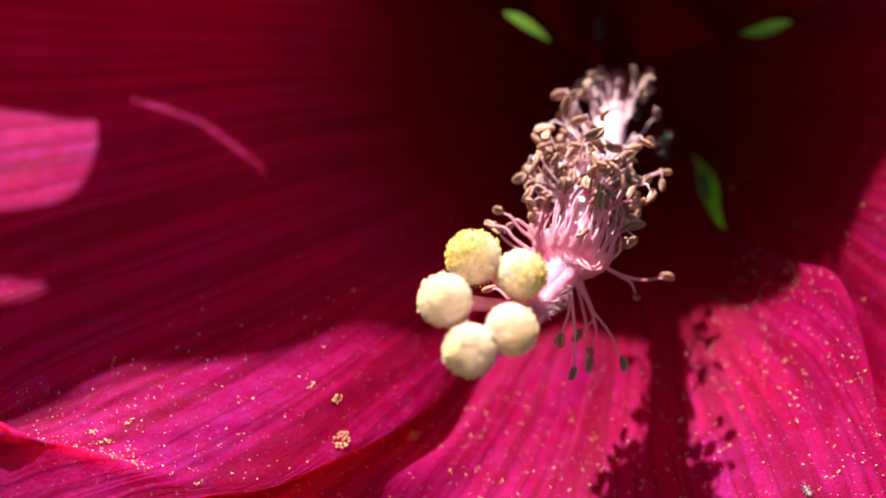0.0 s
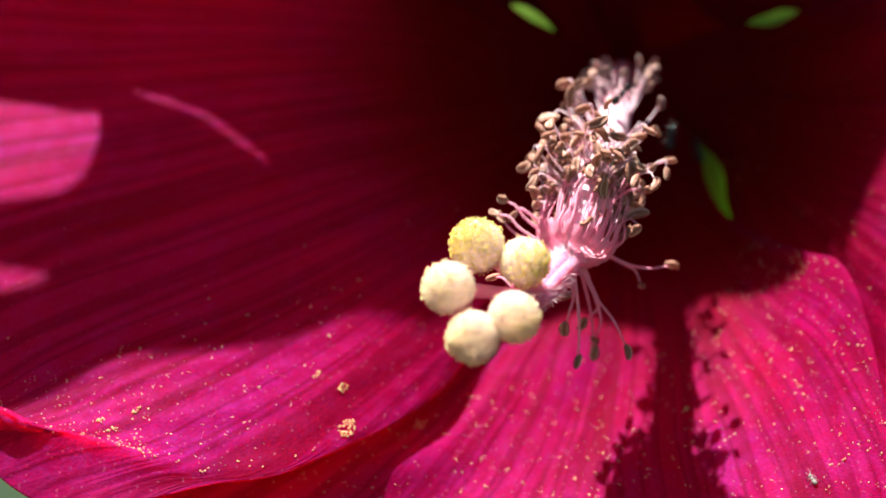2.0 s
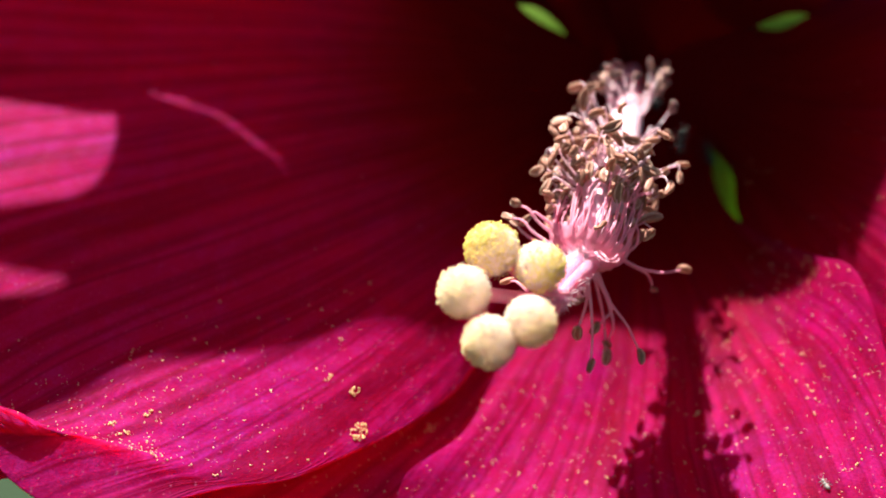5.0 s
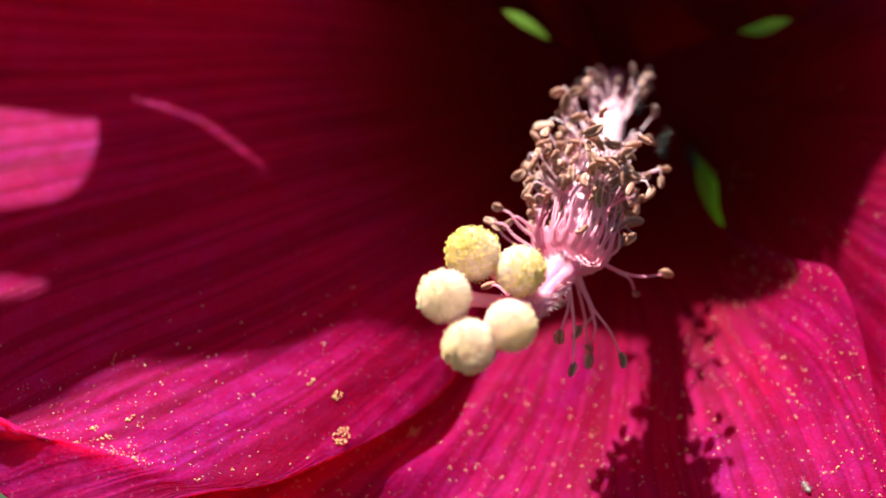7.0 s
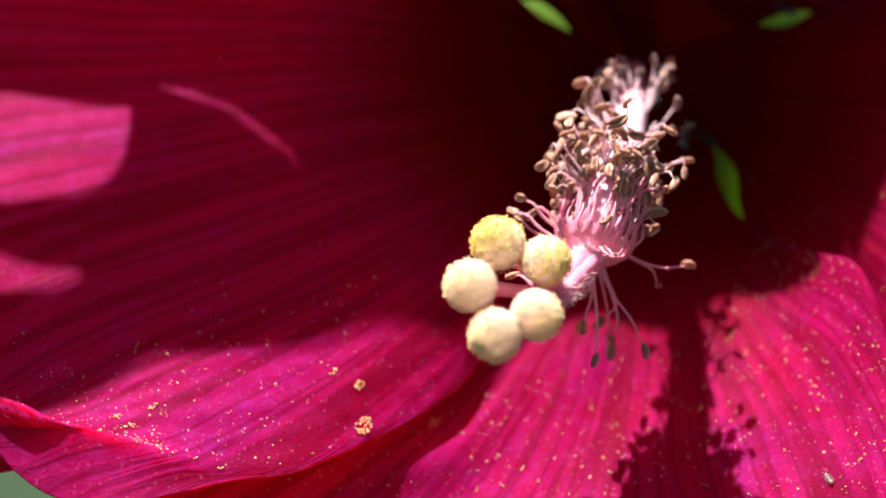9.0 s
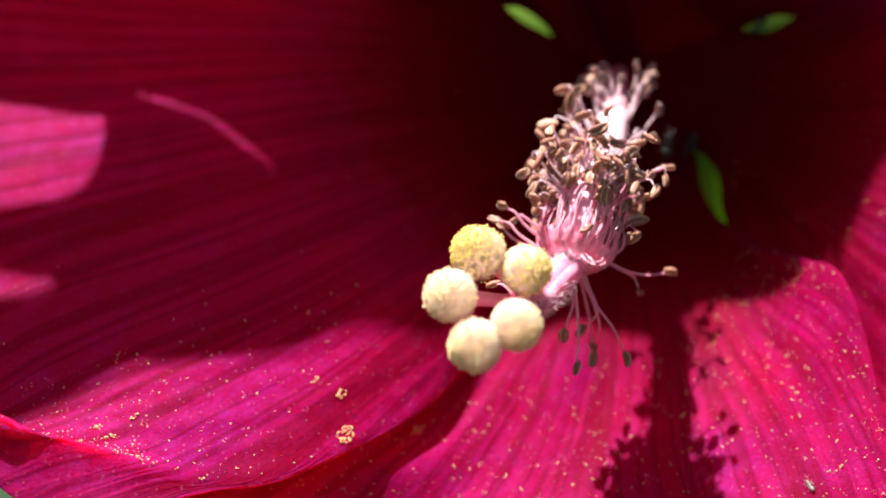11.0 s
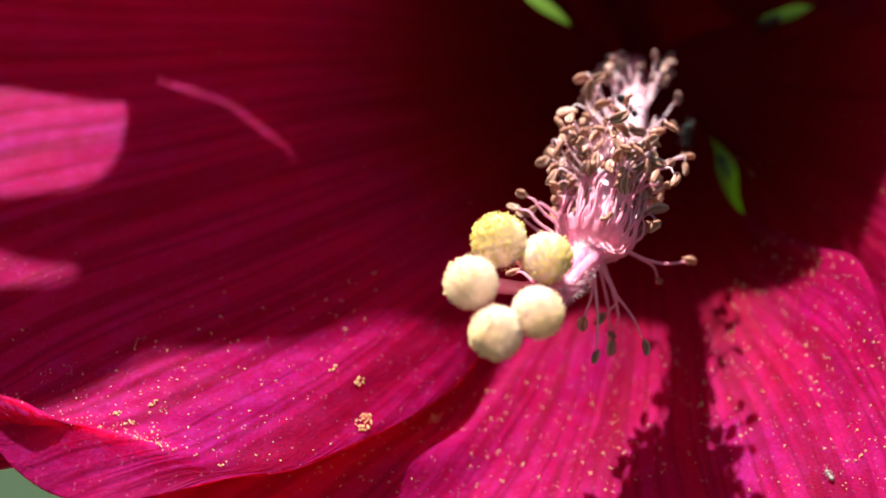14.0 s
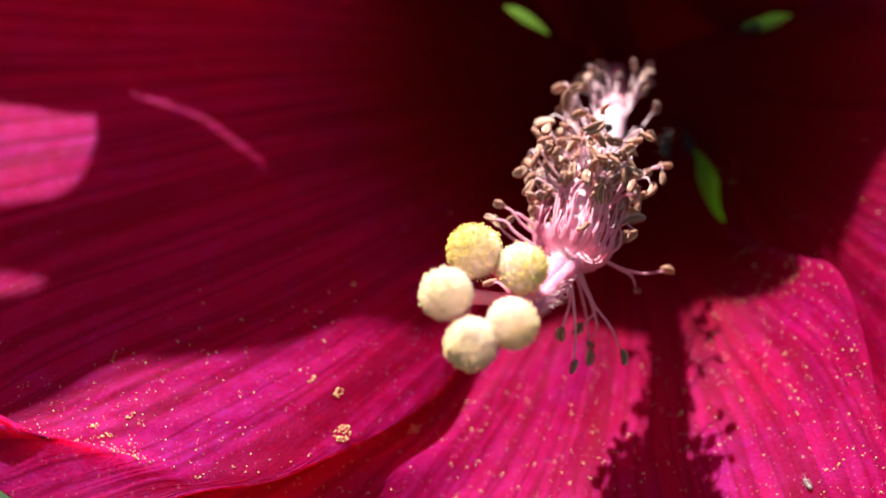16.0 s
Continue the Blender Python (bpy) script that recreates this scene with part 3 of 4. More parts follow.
# the long stamens that hang or stand out from the mouth of the column
LONG = [
    [(9.4, 85.2, 3.6), (9.9, 85.5, 0.5), (10.1, 86.0, -1.6), (10.1, 86.6, -3.3)],
    [(9.8, 85.4, 3.7), (11.2, 85.7, 1.2), (12.7, 86.2, -0.6), (13.7, 86.6, -2.5)],
    [(9.5, 85.5, 3.7), (9.6, 85.8, 1.2), (9.3, 86.0, -0.1), (9.1, 86.3, -0.9)],
    [(10.0, 85.8, 3.8), (11.4, 86.6, 1.2), (11.6, 87.0, 0.4), (10.8, 87.6, -0.6)],
    [(10.2, 86.0, 3.9), (11.6, 87.6, 0.6), (12.0, 88.5, -0.7), (11.8, 89.4, -1.8)],
    [(9.9, 86.2, 3.9), (11.0, 87.8, 0.6), (11.4, 88.8, -1.1), (11.7, 89.8, -2.7)],
    [(10.9, 86.2, 5.0), (13.5, 86.8, 3.8), (15.5, 87.8, 3.5), (17.2, 88.8, 3.8)],
    [(11.1, 86.6, 4.9), (13.4, 87.2, 3.8), (14.5, 88.0, 3.3), (15.0, 88.8, 2.5)],
    [(12.6, 89.4, 8.6), (14.3, 89.2, 10.5), (15.4, 88.9, 11.5), (16.7, 88.8, 11.9)],
    [(12.0, 88.5, 8.1), (13.7, 88.0, 9.4), (14.3, 87.8, 9.6), (14.8, 87.8, 9.5)],
    [(11.7, 87.8, 7.1), (13.3, 87.5, 8.4), (13.7, 87.3, 8.7), (14.1, 87.2, 8.4)],
    [(10.7, 85.8, 4.2), (12.9, 85.6, 5.1), (13.3, 85.6, 6.1), (13.2, 86.0, 7.0)],
    [(9.6, 86.0, 3.7), (9.5, 86.5, 2.0), (9.6, 87.0, 1.6), (9.4, 87.4, 1.4)],
    [(8.0, 86.0, 4.6), (5.5, 85.8, 6.1), (4.7, 86.0, 7.0), (3.9, 86.2, 7.2)],
    [(8.3, 86.4, 5.3), (6.0, 86.2, 6.8), (5.1, 86.4, 7.9), (4.5, 86.6, 8.2)],
    [(8.6, 86.8, 5.6), (6.2, 86.4, 7.3), (5.5, 86.3, 7.7), (5.2, 86.3, 7.4)],
    [(8.2, 86.8, 4.9), (5.8, 86.6, 5.5), (4.7, 86.8, 6.2), (4.3, 87.0, 6.7)],
    [(4.8, 81.0, 1.6), (4.4, 81.5, 2.0), (4.0, 82.0, 2.3), (3.7, 82.4, 2.3)],
]
for points in LONG:
    stamen(points, material=SKIRT, small=0.92)


def axis_frame(s):
    c = Vector(spline(AXIS, s))
    ahead = (Vector(spline(AXIS, min(s + 0.02, 1))) - Vector(spline(AXIS, max(s - 0.02, 0)))).normalized()
    up = (Vector((0, -0.3, 1)) - ahead * ahead.dot(Vector((0, -0.3, 1)))).normalized()
    return c, ahead, up, ahead.cross(up)


# stamens that spring from the flanks of the column, curling out and back
for k in range(92):
    s = 0.23 + 0.42 * ((k + dice.random()) / 92) ** 0.72
    c, ahead, up, side = axis_frame(s)
    a = k * 2.39996 + dice.uniform(-0.3, 0.3)
    out = up * math.cos(a) + side * math.sin(a)
    if out.y > 0.1:
        out = Vector((out.x, -0.5 * out.y, out.z)).normalized()
    front = (Vector((0, -1, 0)) - ahead * ahead.dot(Vector((0, -1, 0)))).normalized()
    facing = out.dot(front)
    if facing > 0.45 and 0.37 < s < 0.5:
        continue
    if facing > 0.1 and s < 0.52:
        out = (out - front * facing * 0.9 + side * (0.8 if out.dot(side) > 0 else -0.8)).normalized()
    if s < 0.36:
        out = Vector((out.x * 0.5, 0.25 * abs(out.y), abs(out.z) + 0.15)).normalized()
    if out.x > 0.3 and s > 0.45 and k % 2:
        out = Vector((-out.x, out.y, out.z))
    reach = dice.uniform(2.2, 4.4) * (0.75 + 0.35 * s) * (0.8 if s < 0.36 else 1.0)
    lean = dice.uniform(0.05, 1.0) if s < 0.6 else dice.uniform(-0.2, 0.7)
    turn = ahead.cross(out) * dice.uniform(-1, 1)
    rise = Vector((0.12, 0.05, 1.0)) * reach * (0.55 if s < 0.52 else 0.0)
    out = out * (0.68 if s < 0.52 else 1.0)
    p0 = c + out.normalized() * 1.15
    p1 = p0 + rise * 0.25 + out * reach * 0.38 - ahead * reach * lean * 0.20 + turn * 0.1
    p2 = p0 + rise * 0.7 + out * reach * 0.72 - ahead * reach * lean * 0.65 + turn * 0.4
    p3 = p0 + rise + out * reach * 0.92 - ahead * reach * lean * 0.95 + turn * 0.9
    hook = p3 + out * dice.uniform(-0.1, 0.4) + ahead * dice.uniform(-0.3, 0.6) + turn * 0.5
    bow = Vector((0, -1.0, 0)) * reach * min(max((s - 0.46) / 0.08, 0.0), 1.0)
    bent = (p0, p1 + bow * 0.06, p2 + bow * 0.22, p3 + bow * 0.38, hook + bow * 0.42)
    stamen([tuple(p) for p in bent], dice.uniform(0.065, 0.095), FILAMENT, 0.78 + 0.25 * s, SHADED_ANTHERS if s < 0.48 else ANTHERS)
# a fuller tuft on one flank
for k in range(18):
    s = dice.uniform(0.40, 0.74)
    c, ahead, up, side = axis_frame(s)
    out = Vector((-1, dice.uniform(-1.0, -0.3), dice.uniform(-0.2, 0.8)))
    out = (out - ahead * out.dot(ahead)).normalized()
    reach, lean, turn = dice.uniform(3.4, 4.9), dice.uniform(0.0, 0.6), ahead.cross(out) * dice.uniform(-1, 1)
    p0 = c + out * 1.15
    p1 = p0 + out * reach * 0.4 - ahead * reach * lean * 0.2
    p2 = p0 + out * reach * 0.75 - ahead * reach * lean * 0.6 + turn * 0.4
    p3 = p0 + out * reach * 0.92 - ahead * reach * lean * 0.9 + turn * 0.9
    hook = p3 + out * dice.uniform(-0.2, 0.3) + ahead * dice.uniform(-0.2, 0.6) + turn * 0.4
    stamen([tuple(p) for p in (p0, p1, p2, p3, hook)], dice.uniform(0.07, 0.10))
# a dense ring of anthers that faces the open side
for k in range(30):
    s = dice.uniform(0.52, 0.64)
    c, ahead, up, side = axis_frame(s)
    out = Vector((dice.uniform(-1.2, 0.9), -1.0, dice.uniform(-0.3, 0.5)))
    out = (out - ahead * out.dot(ahead)).normalized()
    reach, lean, turn = dice.uniform(2.2, 3.6), dice.uniform(0.2, 0.7), ahead.cross(out) * dice.uniform(-1, 1)
    p0 = c + out * 1.3
    p1 = p0 + out * reach * 0.4 - ahead * reach * lean * 0.2
    p2 = p0 + out * reach * 0.7 - ahead * reach * lean * 0.6 + turn * 0.4
    p3 = p0 + out * reach * 0.8 - ahead * reach * lean * 0.9 + turn * 0.9
    hook = p3 + out * dice.uniform(-0.3, 0.2) - ahead * dice.uniform(-0.3, 0.4) + turn * 0.6
    stamen([tuple(p) for p in (p0, p1, p2, p3, hook)], dice.uniform(0.07, 0.10))
# the skirt: stamens rooted at the mouth and swept back along the column
for k in range(76):
    c, ahead, up, side = axis_frame(0.96)
    a = k * 2.39996 + dice.uniform(-0.2, 0.2)
    back, out0 = dice.uniform(0.56, 0.77), up * math.cos(a) + side * math.sin(a)
    points = [c + out0 * 1.9]
    for f, r in ((0.35, 2.85), (0.75, dice.uniform(2.7, 3.3)), (1.0, dice.uniform(2.4, 3.8))):
        s = 0.96 + (back - 0.96) * f
        c1, ahead1, up1, side1 = axis_frame(s)
        b = a + 0.15 * f * dice.uniform(-1, 1)
        points.append(c1 + (up1 * math.cos(b) + side1 * math.sin(b)) * r)
    stamen([tuple(p) for p in points], 0.072, SKIRT)

# the fused lower ends of the stamens: a thin pink cup that narrows to the mouth
rows = []
for j in range(25):
    row = []
    for i in range(96):
        a = 2 * math.pi * i / 96
        top = 0.86 + 0.04 * noise.noise(Vector((3 * math.cos(a), 3 * math.sin(a), 5))) + 0.03 * math.sin(19 * a)
        s = top + (1.0 - top) * j / 24
        c, ahead, up, side = axis_frame(s)
        wide = float(np.interp(s, [0.66, 0.76, 0.88, 0.95, 0.985, 1.0], [2.3, 2.6, 2.75, 2.3, 1.3, 0.4]))
        wide += 0.07 * math.sin(19 * a + 2 * s) + 0.10 * noise.noise(Vector((2 * math.cos(a), 2 * math.sin(a), 6 * s)))
        row.append(local(c + (up * math.cos(a) + side * math.sin(a)) * wide))
    rows.append(row)
part("filament_cup", smooth(grid_mesh("filament_cup", rows, closed=True)), CUP, flower, "translucent pink cup of fused filaments")

KNOT = (6.6, 80.2, 1.1)
MOUTH = [(9.5, 86.0, 4.7), (8.6, 83.6, 3.3), (7.5, 81.6, 2.0), KNOT]
# place of each stigma, its width, and how much fresh pollen lies on it
HEADS = [
    ((2.2, 79.0, 4.3), 1.72, 900, (4.7, 80.2, 2.5), (-0.6, -1.0, 0.5)),
    ((5.4, 78.4, 3.25), 1.58, 560, (6.2, 80.2, 2.0), (0.6, -1.0, -0.2)),
    ((0.3, 76.8, 1.3), 1.64, 520, (3.9, 80.2, 1.1), (-0.4, -0.9, 0.0)),
    ((2.03, 75.2, -1.93), 1.59, 520, (4.3, 80.2, -0.2), (-0.7, -0.8, -0.3)),
    ((4.66, 75.6, -0.5), 1.54, 520, (5.9, 80.0, 0.4), (0.5, -0.8, -0.5)),
]


def stigma_mesh(radius, seed):
    """A round velvety head with a shallow dimple, set all over with short hairs."""
    rnd = random.Random(seed)
    bm = bmesh.new()
    bmesh.ops.create_icosphere(bm, subdivisions=4, radius=1.0)
    for v in bm.verts:
        n = v.co.normalized()
        dimple = 0.16 * math.exp(-((1 - n.z) / 0.05))
        lumps = 0.035 * noise.noise(n * 3.0 + Vector((seed, 0, 0))) + 0.02 * noise.noise(n * 11.0)
        v.co = n * radius * (0.97 + 0.6 * lumps - dimple) / 1000
        v.co.z *= 0.90
    hairs = []
    for k in range(3800):
        z = 1 - 2 * (k + 0.5) / 3800
        a = k * 2.39996
        n = Vector((math.sqrt(1 - z * z) * math.cos(a), math.sqrt(1 - z * z) * math.sin(a), z))
        n = (n + 0.10 * Vector((rnd.gauss(0, 1), rnd.gauss(0, 1), rnd.gauss(0, 1)))).normalized()
        dimple = 0.16 * math.exp(-((1 - n.z) / 0.05))
        hairs.append((n, radius * (0.95 - dimple)))
    for n, r in hairs:
        t1 = n.orthogonal().normalized()
        t2 = n.cross(t1)
        w, tall = 0.030, rnd.uniform(0.20, 0.40)
        tip = n * (r + tall) + t1 * rnd.uniform(-0.06, 0.06) + t2 * rnd.uniform(-0.06, 0.06)
        ring = [bm.verts.new(Vector(((n * r + (t1 * math.cos(b) + t2 * math.sin(b)) * w)) / 1000)) for b in (0, 2.1, 4.2)]
        for v in ring:
            v.co.z *= 0.90
        top = bm.verts.new(Vector((tip.x, tip.y, tip.z * 0.90)) / 1000)
        for i in range(3):
            bm.faces.new((ring[i], ring[(i + 1) % 3], top)).material_index = 1
    mesh = bpy.data.meshes.new("stigma")
    bm.to_mesh(mesh)
    bm.free()
    mesh.materials.append(STIGMA)
    mesh.materials.append(STIGMA_HAIR)
    return smooth(mesh)


def grains(name, spots):
    """Many tiny faceted pollen grains joined into one mesh; spots: place in metres and radius."""
    unit = bmesh.new()
    bmesh.ops.create_icosphere(unit, subdivisions=1, radius=1.0)
    shape = np.array([v.co for v in unit.verts])
    tris = np.array([[v.index for v in f.verts] for f in unit.faces])
    unit.free()
    verts = np.concatenate([np.array(p) + shape * r for p, r in spots])
    faces = np.concatenate([tris + k * len(shape) for k in range(len(spots))])
    mesh = bpy.data.meshes.new(name)
    mesh.from_pydata(verts.tolist(), [], faces.tolist())
    return smooth(mesh)


for k, (centre, radius, count, root, dusted) in enumerate(HEADS):
    turn = 2 * math.pi * k / 5
    strand = []
    for f, p in enumerate(MOUTH):
        wide = 0.62 - 0.08 * f
        strand.append(local(Vector(p) + Vector((math.cos(turn + 0.25 * f) * wide, 0.3 * math.sin(turn) * wide, math.sin(turn + 0.25 * f) * wide))))
    line = strand + [local(root), local(Vector(centre).lerp(Vector(root), 0.15))]
    branch = part("style_branch", tube("style_branch", line, [0.00085, 0.00072, 0.00060, 0.00052, 0.00048, 0.00055], 12, 26), STYLE, flower, "bright pink hairy style branch")
    fluff = bmesh.new()
    for j in range(420):
        f = dice.uniform(0.08, 0.74)
        c = Vector(spline(line, f))
        n = Vector((dice.gauss(0, 1), dice.gauss(0, 1), dice.gauss(0, 1))).normalized()
        s = n.orthogonal().normalized() * 0.00003
        base = c + n * 0.0005
        fluff.faces.new([fluff.verts.new(q) for q in (base - s, base + s, base + n * dice.uniform(0.0004, 0.0008))])
    part("hairs", fluff, FILAMENT, branch, "fine pale hairs")
    stigma = part("stigma", stigma_mesh(radius, k + 1), STIGMA, branch, "round cream stigma head with velvety hairs")
    face = (Vector((0.1 * (k - 2), -1.0, 0.25)) + 0.25 * (Vector(centre) - Vector(KNOT)).normalized()).normalized()
    stigma.matrix_basis = Matrix.Translation(local(centre)) @ face.to_track_quat("Z", "Y").to_matrix().to_4x4()
    spots = []
    for j in range(count):
        n = Vector((dice.gauss(0, 0.8), dice.gauss(0, 0.8), dice.gauss(0, 0.8))) + Vector(dusted)
        n.normalize()
        spots.append((local(Vector(centre) + n * radius * dice.uniform(1.04, 1.20)), dice.uniform(0.045, 0.095) / 1000))
    tagged(part("pollen", grains("pollen", spots), POLLEN_FRESH if k < 2 else POLLEN_PALE, branch, "yellow pollen grains"), kind="stuff")


# hairs where the style leaves the mouth, massed and whitened to stand for glare
tuft = bmesh.new()
for j in range(1500):
    n = Vector((dice.gauss(0, 1), dice.gauss(0, 1), dice.gauss(0, 1))).normalized()
    base = local((8.8, 84.0, 4.2)) + n * 0.0008 * dice.uniform(0.3, 1.0) + Vector((-0.0005, -0.0004, -0.0005)) * dice.uniform(-0.6, 1.6)
    s = n.orthogonal().normalized() * 0.00004
    tuft.faces.new([tuft.verts.new(q) for q in (base - s, base + s, base + n * dice.uniform(0.0003, 0.0007))])
part("hairs", tuft, GLARE_HAIR, flower, "style hairs at the mouth of the stamen tube, whitened as its glare")


# ---- pollen on the petals ----
def scatter(petal, count, u0, u1, v0, v1, seed):
    rnd = random.Random(seed)
    spots = []
    for k in range(count):
        i = int((rnd.uniform(u0, u1) * 0.5 + 0.5) * petal.nu)
        j = int(rnd.uniform(v0, v1) * petal.nv)
        p = petal.points[j, i] + petal.faces_out[j, i] * 0.13
        for g in range(1 if rnd.random() < 0.75 else rnd.randint(2, 4)):
            shift = Vector((rnd.uniform(-0.2, 0.2), rnd.uniform(-0.1, 0.1), rnd.uniform(-0.1, 0.2))) * (g > 0)
            spots.append((mm(Vector(p) + shift), (0.026 + 0.062 * rnd.random() ** 2.4) / 1000))
    return grains("pollen_grains", spots)


tagged(part("pollen_grains", scatter(left_petal, 560, 0.05, 0.60, 0.38, 0.95, 3), POLLEN), "golden pollen grains strewn over a crimson petal", "pollen", kind="stuff")
tagged(part("pollen_grains", scatter(left_petal, 60, -0.9, 0.30, 0.30, 0.85, 6), POLLEN), "sparse golden pollen grains on the shaded petal", "pollen", kind="stuff")
tagged(part("pollen_grains", scatter(lower_petal, 1050, -0.75, 0.98, 0.47, 0.90, 4), POLLEN), "golden pollen grains strewn over a crimson petal", "pollen", kind="stuff")
tagged(part("pollen_grains", scatter(right_petal, 170, -0.9, 0.6, 0.30, 0.8, 5), POLLEN), "golden pollen grains strewn over a crimson petal", "pollen", kind="stuff")

for petal, p, size, count in (
    (left_petal, (-8.0, 88.5, -10.1), 0.95, 34), (left_petal, (-8.7, 91.0, -7.5), 0.5, 14), (left_petal, (-10.5, 91.0, -6.9), 0.35, 7),
    (left_petal, (-24.9, 84.0, -10.4), 0.45, 9), (left_petal, (-22.6, 86.0, -9.8), 0.4, 8), (left_petal, (-24.2, 84.0, -10.9), 0.35, 7), (left_petal, (-31.7, 81.5, -7.8), 0.35, 9),
    (lower_petal, (-6.8, 95.0, -13.6), 0.5, 14), (lower_petal, (-1.3, 95.0, -11.9), 0.7, 14), (lower_petal, (19.6, 93.0, -8.0), 0.35, 7)):
    place, face = petal.settle(p)
    t1 = face.orthogonal().normalized()
    t2 = face.cross(t1)
    spots = []
    for k in range(count):
        a, r = dice.uniform(0, 6.28), size * math.sqrt(dice.random())
        spots.append((mm(place + t1 * math.cos(a) * r + t2 * math.sin(a) * r * 0.6 + face * dice.uniform(0.02, 0.12)), dice.uniform(0.06, 0.11) / 1000))
    tagged(part("pollen_clump", grains("pollen_clump", spots), POLLEN), "small clump of golden pollen stuck to a petal", "pollen", "pollen clumps")


# ---- insects ----
def blob(name, centre, size, material, parent):
    bm = bmesh.new()
    bmesh.ops.create_uvsphere(bm, u_segments=14, v_segments=10, radius=1.0)
    for v in bm.verts:
        v.co = Vector((v.co.x * size[0] + centre[0], v.co.y * size[1] * (1 - 0.15 * v.co.x) + centre[1], v.co.z * size[2] + centre[2])) / 1000
    mesh = bpy.data.meshes.new(name)
    bm.to_mesh(mesh)
    bm.free()
    return part(name, smooth(mesh), material, parent)


def insect(name, material, label, category, scale=1.0, group=""):
    """A small six-legged insect that looks along x and stands on z = 0; about 2.2 mm long."""
    ob = tagged(new(name), label, category, group)
    s = scale
    blob("abdomen", (-0.62 * s, 0, 0.34 * s), (0.48 * s, 0.33 * s, 0.31 * s), material, ob)
    blob("thorax", (0.10 * s, 0, 0.34 * s), (0.36 * s, 0.20 * s, 0.19 * s), material, ob)
    blob("head", (0.68 * s, 0, 0.36 * s), (0.27 * s, 0.25 * s, 0.20 * s), material, ob)
    for side in (-1, 1):
        for x0, x1 in ((0.30, 0.75), (0.10, 0.10), (-0.08, -0.70)):
            pts = [Vector(q) * s / 1000 for q in ((x0, 0.12 * side, 0.28), ((x0 + x1) / 2, 0.48 * side, 0.52), (x1, 0.80 * side, 0.02))]
            part("leg", tube("leg", pts, [0.00006 * s, 0.00005 * s, 0.00003 * s], 5, 6), material, ob)
        pts = [Vector(q) * s / 1000 for q in ((0.85, 0.10 * side, 0.42), (1.05, 0.28 * side, 0.58), (1.38, 0.34 * side, 0.40))]
        part("antenna", tube("antenna", pts, [0.00004 * s, 0.00003 * s, 0.00003 * s], 5, 6), material, ob)
    return ob


def standing(p, face, ahead):
    """The pose of an insect at p (mm) on a surface that looks along face."""
    z = Vector(face).normalized()
    x = (Vector(ahead) - z * Vector(ahead).dot(z)).normalized()
    y = z.cross(x)
    m = Matrix((x, y, z)).transposed().to_4x4()
    m.translation = mm(p)
    return m


bug_place, bug_face = lower_petal.settle((27.0, 84.5, -11.3))
bug = insect("tiny_bug", HUSK, "tiny pale translucent insect on a crimson petal", "insect", 0.48)
bug.matrix_world = standing(bug_place, bug_face, (-0.4, 0.0, 0.8))
ants = [insect("ant", ANT, "small black ant crawling inside the flower", "ant", 1.1, "ants in the flower") for k in range(5)]


bee = insect("bee", BEE, "large shiny blue-black bee with grey fur in flight", "bee", 4.6)
for side in (-1, 1):
    wing = blob("wing", (-1.5, 0.0, 0.0), (2.4, 0.85, 0.03), WING, bee)
    wing.matrix_basis = pose(0.0003, 0.0008 * side, 0.0022, 0, 12, -38 * side)
fur = bmesh.new()
for k in range(700):
    n = Vector((abs(dice.gauss(0, 1)), dice.gauss(0, 1), dice.gauss(0, 1))).normalized()
    root = Vector((3.2 + 1.05 * n.x, 1.05 * n.y, 1.62 + 0.85 * n.z))
    s = n.orthogonal().normalized() * 0.035
    fur.faces.new([fur.verts.new(q / 1000) for q in (root - s, root + s, root + n * dice.uniform(0.2, 0.5))])
part("fur", fur, FUR, bee, "short grey-brown fur")


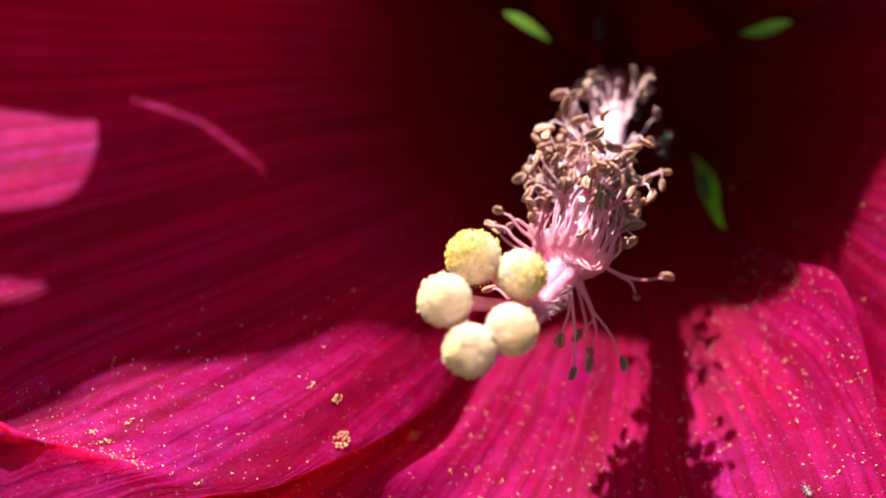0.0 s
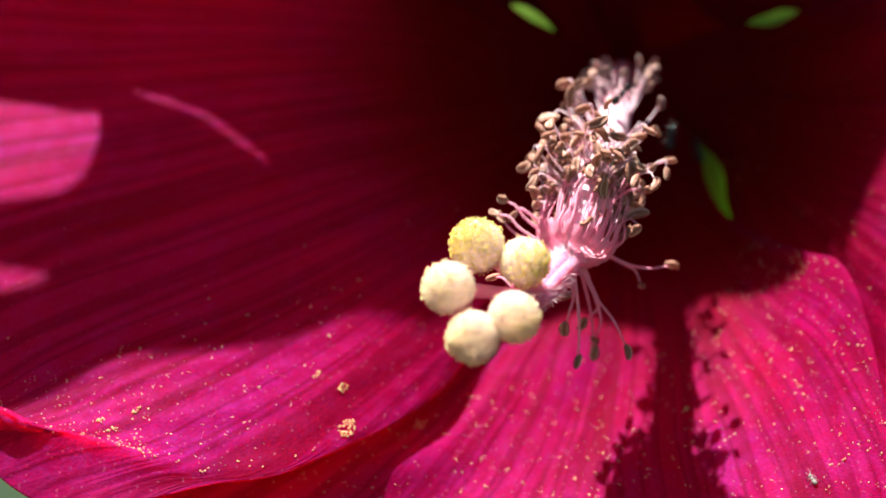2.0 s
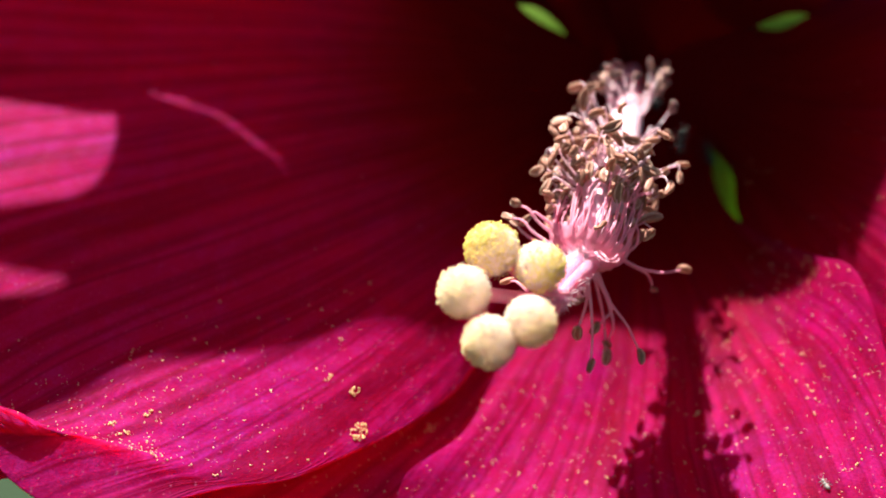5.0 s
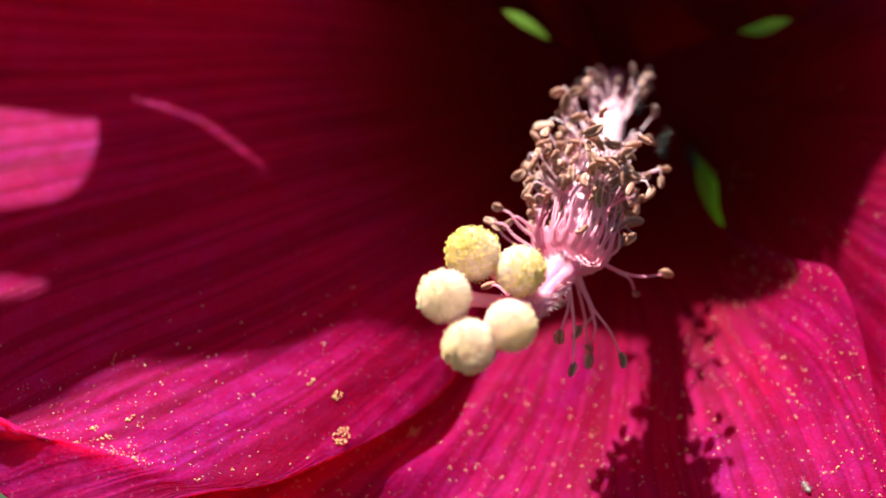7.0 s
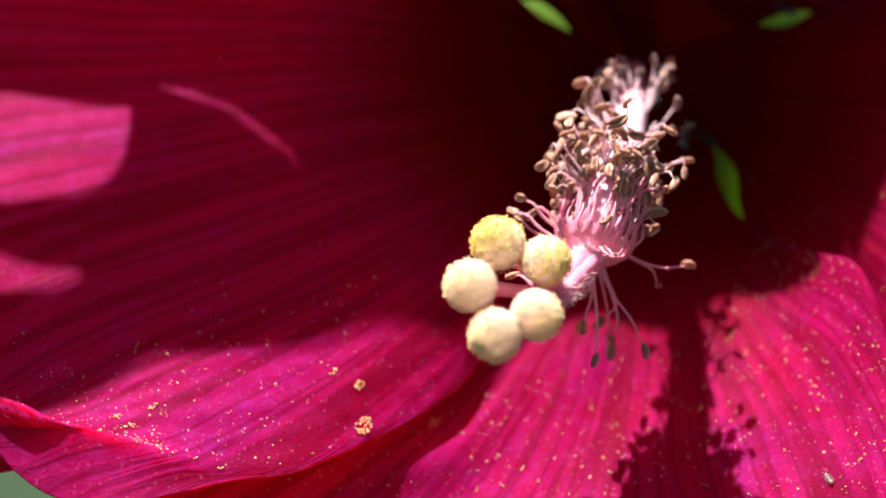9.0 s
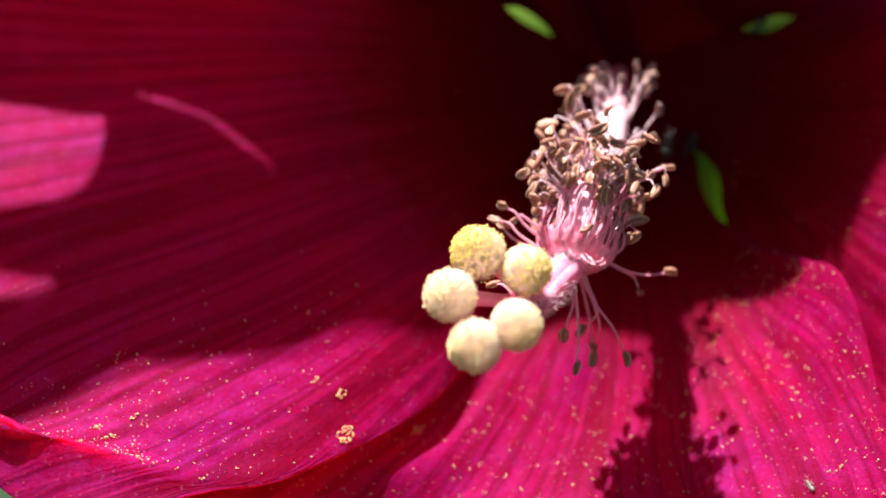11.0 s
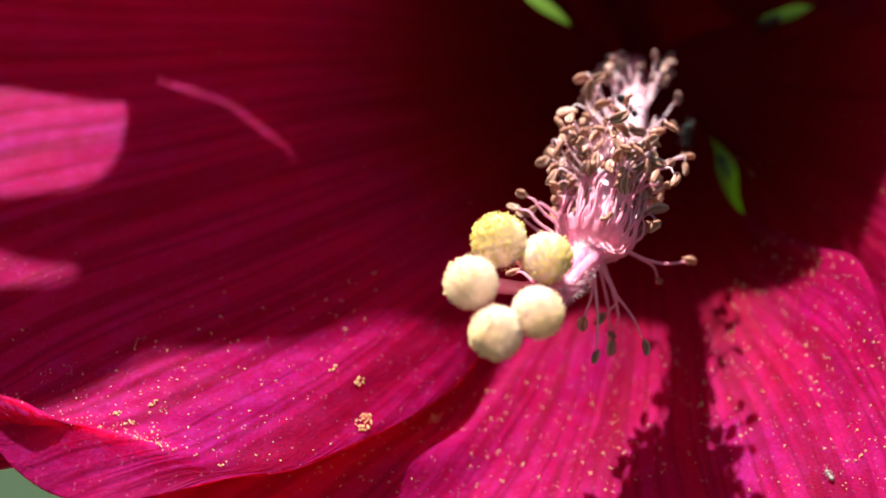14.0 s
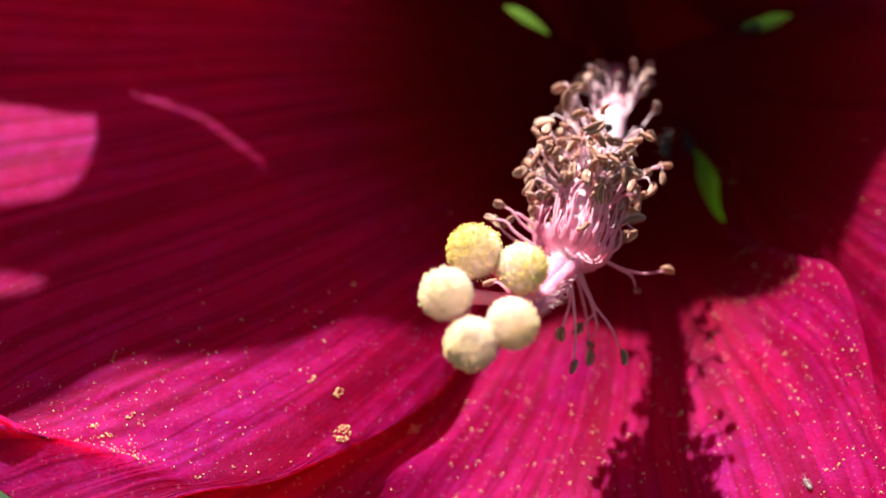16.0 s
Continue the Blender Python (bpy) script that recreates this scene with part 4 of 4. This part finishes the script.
def motions():
    """The ants' ways: seconds, place in millimetres, the way the ground under them looks, and their heading."""
    front = (0.0, -1.0, -0.1)
    ways = [
        [(0, (13.6, 104.0, 27.1), front, (0, 0, 1)), (0.6, (13.6, 105.0, 28.5), front, (0, 0, 1)), (1.2, (15.7, 106.0, 30.2), front, (0.2, 0, 1)), (2.0, (15.1, 106.0, 33.1), front, (0, 0, 1)), (16, (14.8, 105.5, 34.0), front, (0.2, 0, 1))],
        [(0, (18.2, 96.0, 15.0), (0.6, -1, 0), (0.2, 0, 1)), (8, (18.2, 96.0, 14.9), (0.6, -1, 0), (0.2, 0, 1)), (16, (18.3, 96.0, 14.6), (0.6, -1, 0), (0.1, 0, 1))],
        [(0, (23.9, 105.5, 13.0), front, (0.3, 0, -1)), (0.6, (23.1, 105.2, 14.5), front, (-0.3, 0, 1)), (1.4, (22.6, 105.0, 15.3), front, (-0.3, 0, 1)), (7.6, (22.7, 105.0, 15.5), front, (-0.3, 0, 1)), (8.2, (22.0, 104.6, 16.4), front, (-0.5, 0, 1)), (12.8, (22.5, 105.0, 15.6), front, (0.3, 0, -1)), (13.2, (23.9, 105.5, 13.8), front, (0.3, 0, -1)), (14.1, (24.0, 105.5, 13.5), front, (0.4, 0, -0.8)), (14.7, (23.6, 105.5, 14.3), front, (0.3, 0, 1)), (15.2, (22.7, 105.0, 15.8), front, (-0.4, 0, 1)), (16, (22.1, 104.6, 16.4), front, (-0.4, 0, 1))],
        [(0, (30.8, 105.0, 34.4), front, (0, 0, -1)), (7.0, (30.2, 105.2, 32.7), front, (0, 0, -1)), (7.6, (28.8, 105.5, 29.4), front, (0.3, 0, -1)), (8.0, (30.3, 105.5, 28.2), front, (0.6, 0, -0.6)), (8.4, (30.4, 105.0, 28.5), front, (0.8, 0, 0.5)), (8.8, (30.6, 105.0, 30.6), front, (0, 0, 1)), (9.2, (27.9, 105.6, 27.1), front, (-0.8, 0, -0.4)), (11.3, (29.0, 105.6, 27.9), front, (0.5, 0, 0.4)), (12.0, (30.6, 105.2, 27.9), front, (0.8, 0, 0.5)), (12.3, (27.5, 105.6, 27.5), front, (-0.8, 0, -0.3)), (12.6, (28.3, 105.6, 27.7), front, (-0.9, 0, -0.4)), (14, (27.8, 105.6, 27.2), front, (-0.8, 0, -0.3)), (16, (27.9, 105.6, 27.4), front, (-0.9, 0, -0.2))],
        [(0, (15.3, 93.8, 18.0), (1, -0.4, 0), (0, 0, 1)), (1.8, (13.3, 91.4, 17.8), front, (0.5, 0, 0.6)), (2.4, (14.8, 92.4, 17.5), (0.8, -0.8, 0), (0.6, 0, 0.5)), (4, (16.2, 97.2, 19.0), (0.8, 0.6, 0), (0, 0, 1)), (12.2, (13.8, 95.2, 17.2), (0.9, -0.3, 0), (-0.4, 0, 1)), (12.6, (12.4, 89.7, 16.4), front, (-0.5, 0, 1)), (13.2, (12.1, 90.2, 16.9), front, (0.4, 0, 1)), (13.8, (12.2, 89.3, 16.1), front, (0.8, 0, -0.4)), (14.4, (12.5, 88.3, 15.0), front, (0.2, 0, -1)), (15, (11.9, 87.7, 14.0), front, (-0.8, 0, -0.6)), (15.5, (11.5, 87.9, 14.3), front, (-0.9, 0, 0.2)), (16, (11.6, 87.9, 14.5), front, (-1, 0, -0.2))],
    ]
    # the upper petal nods a little in the wind
    nods = [(0, 0.0), (0.5, 1.0), (1.0, -1.9), (1.5, -2.5), (2.0, -0.6), (2.5, 0.4), (3.0, 1.6), (3.5, 1.0), (4.0, -0.3), (5.2, 0.3), (6.5, 0.5), (7.0, 0.0), (7.5, 0.7), (8.0, 0.3), (8.5, 1.3), (9.0, 1.1), (10.2, 0.5), (11.5, 0.4), (12.0, 0.6), (12.5, -0.2), (13.0, 0.5), (13.5, 0.4), (14.0, 0.9), (14.5, 0.7), (15.0, 0.4), (15.5, 0.1), (16.0, -0.1)]
    walk(petal_parts[4], [(t, pose(0, 0, 0, 0, angle, 0)) for t, angle in nods])
    # a bee darts in under the upper petals and away again
    flight = [(0, (-60, -90, 90)), (0.3, (-50, -40, 70)), (0.5, (-4.7, 96.0, 25.8)), (0.7, (30, -40, 80)), (1.1, (60, -90, 100)), (16, (60, -90, 100))]
    walk(bee, [(t, standing(p, (-0.51, -0.61, 0.61), (-0.6, 0.0, -0.8))) for t, p in flight])
    for ob, rows in zip(ants, ways):
        walk(ob, [(t, standing(p, face, ahead)) for t, p, face, ahead in rows])


motions()
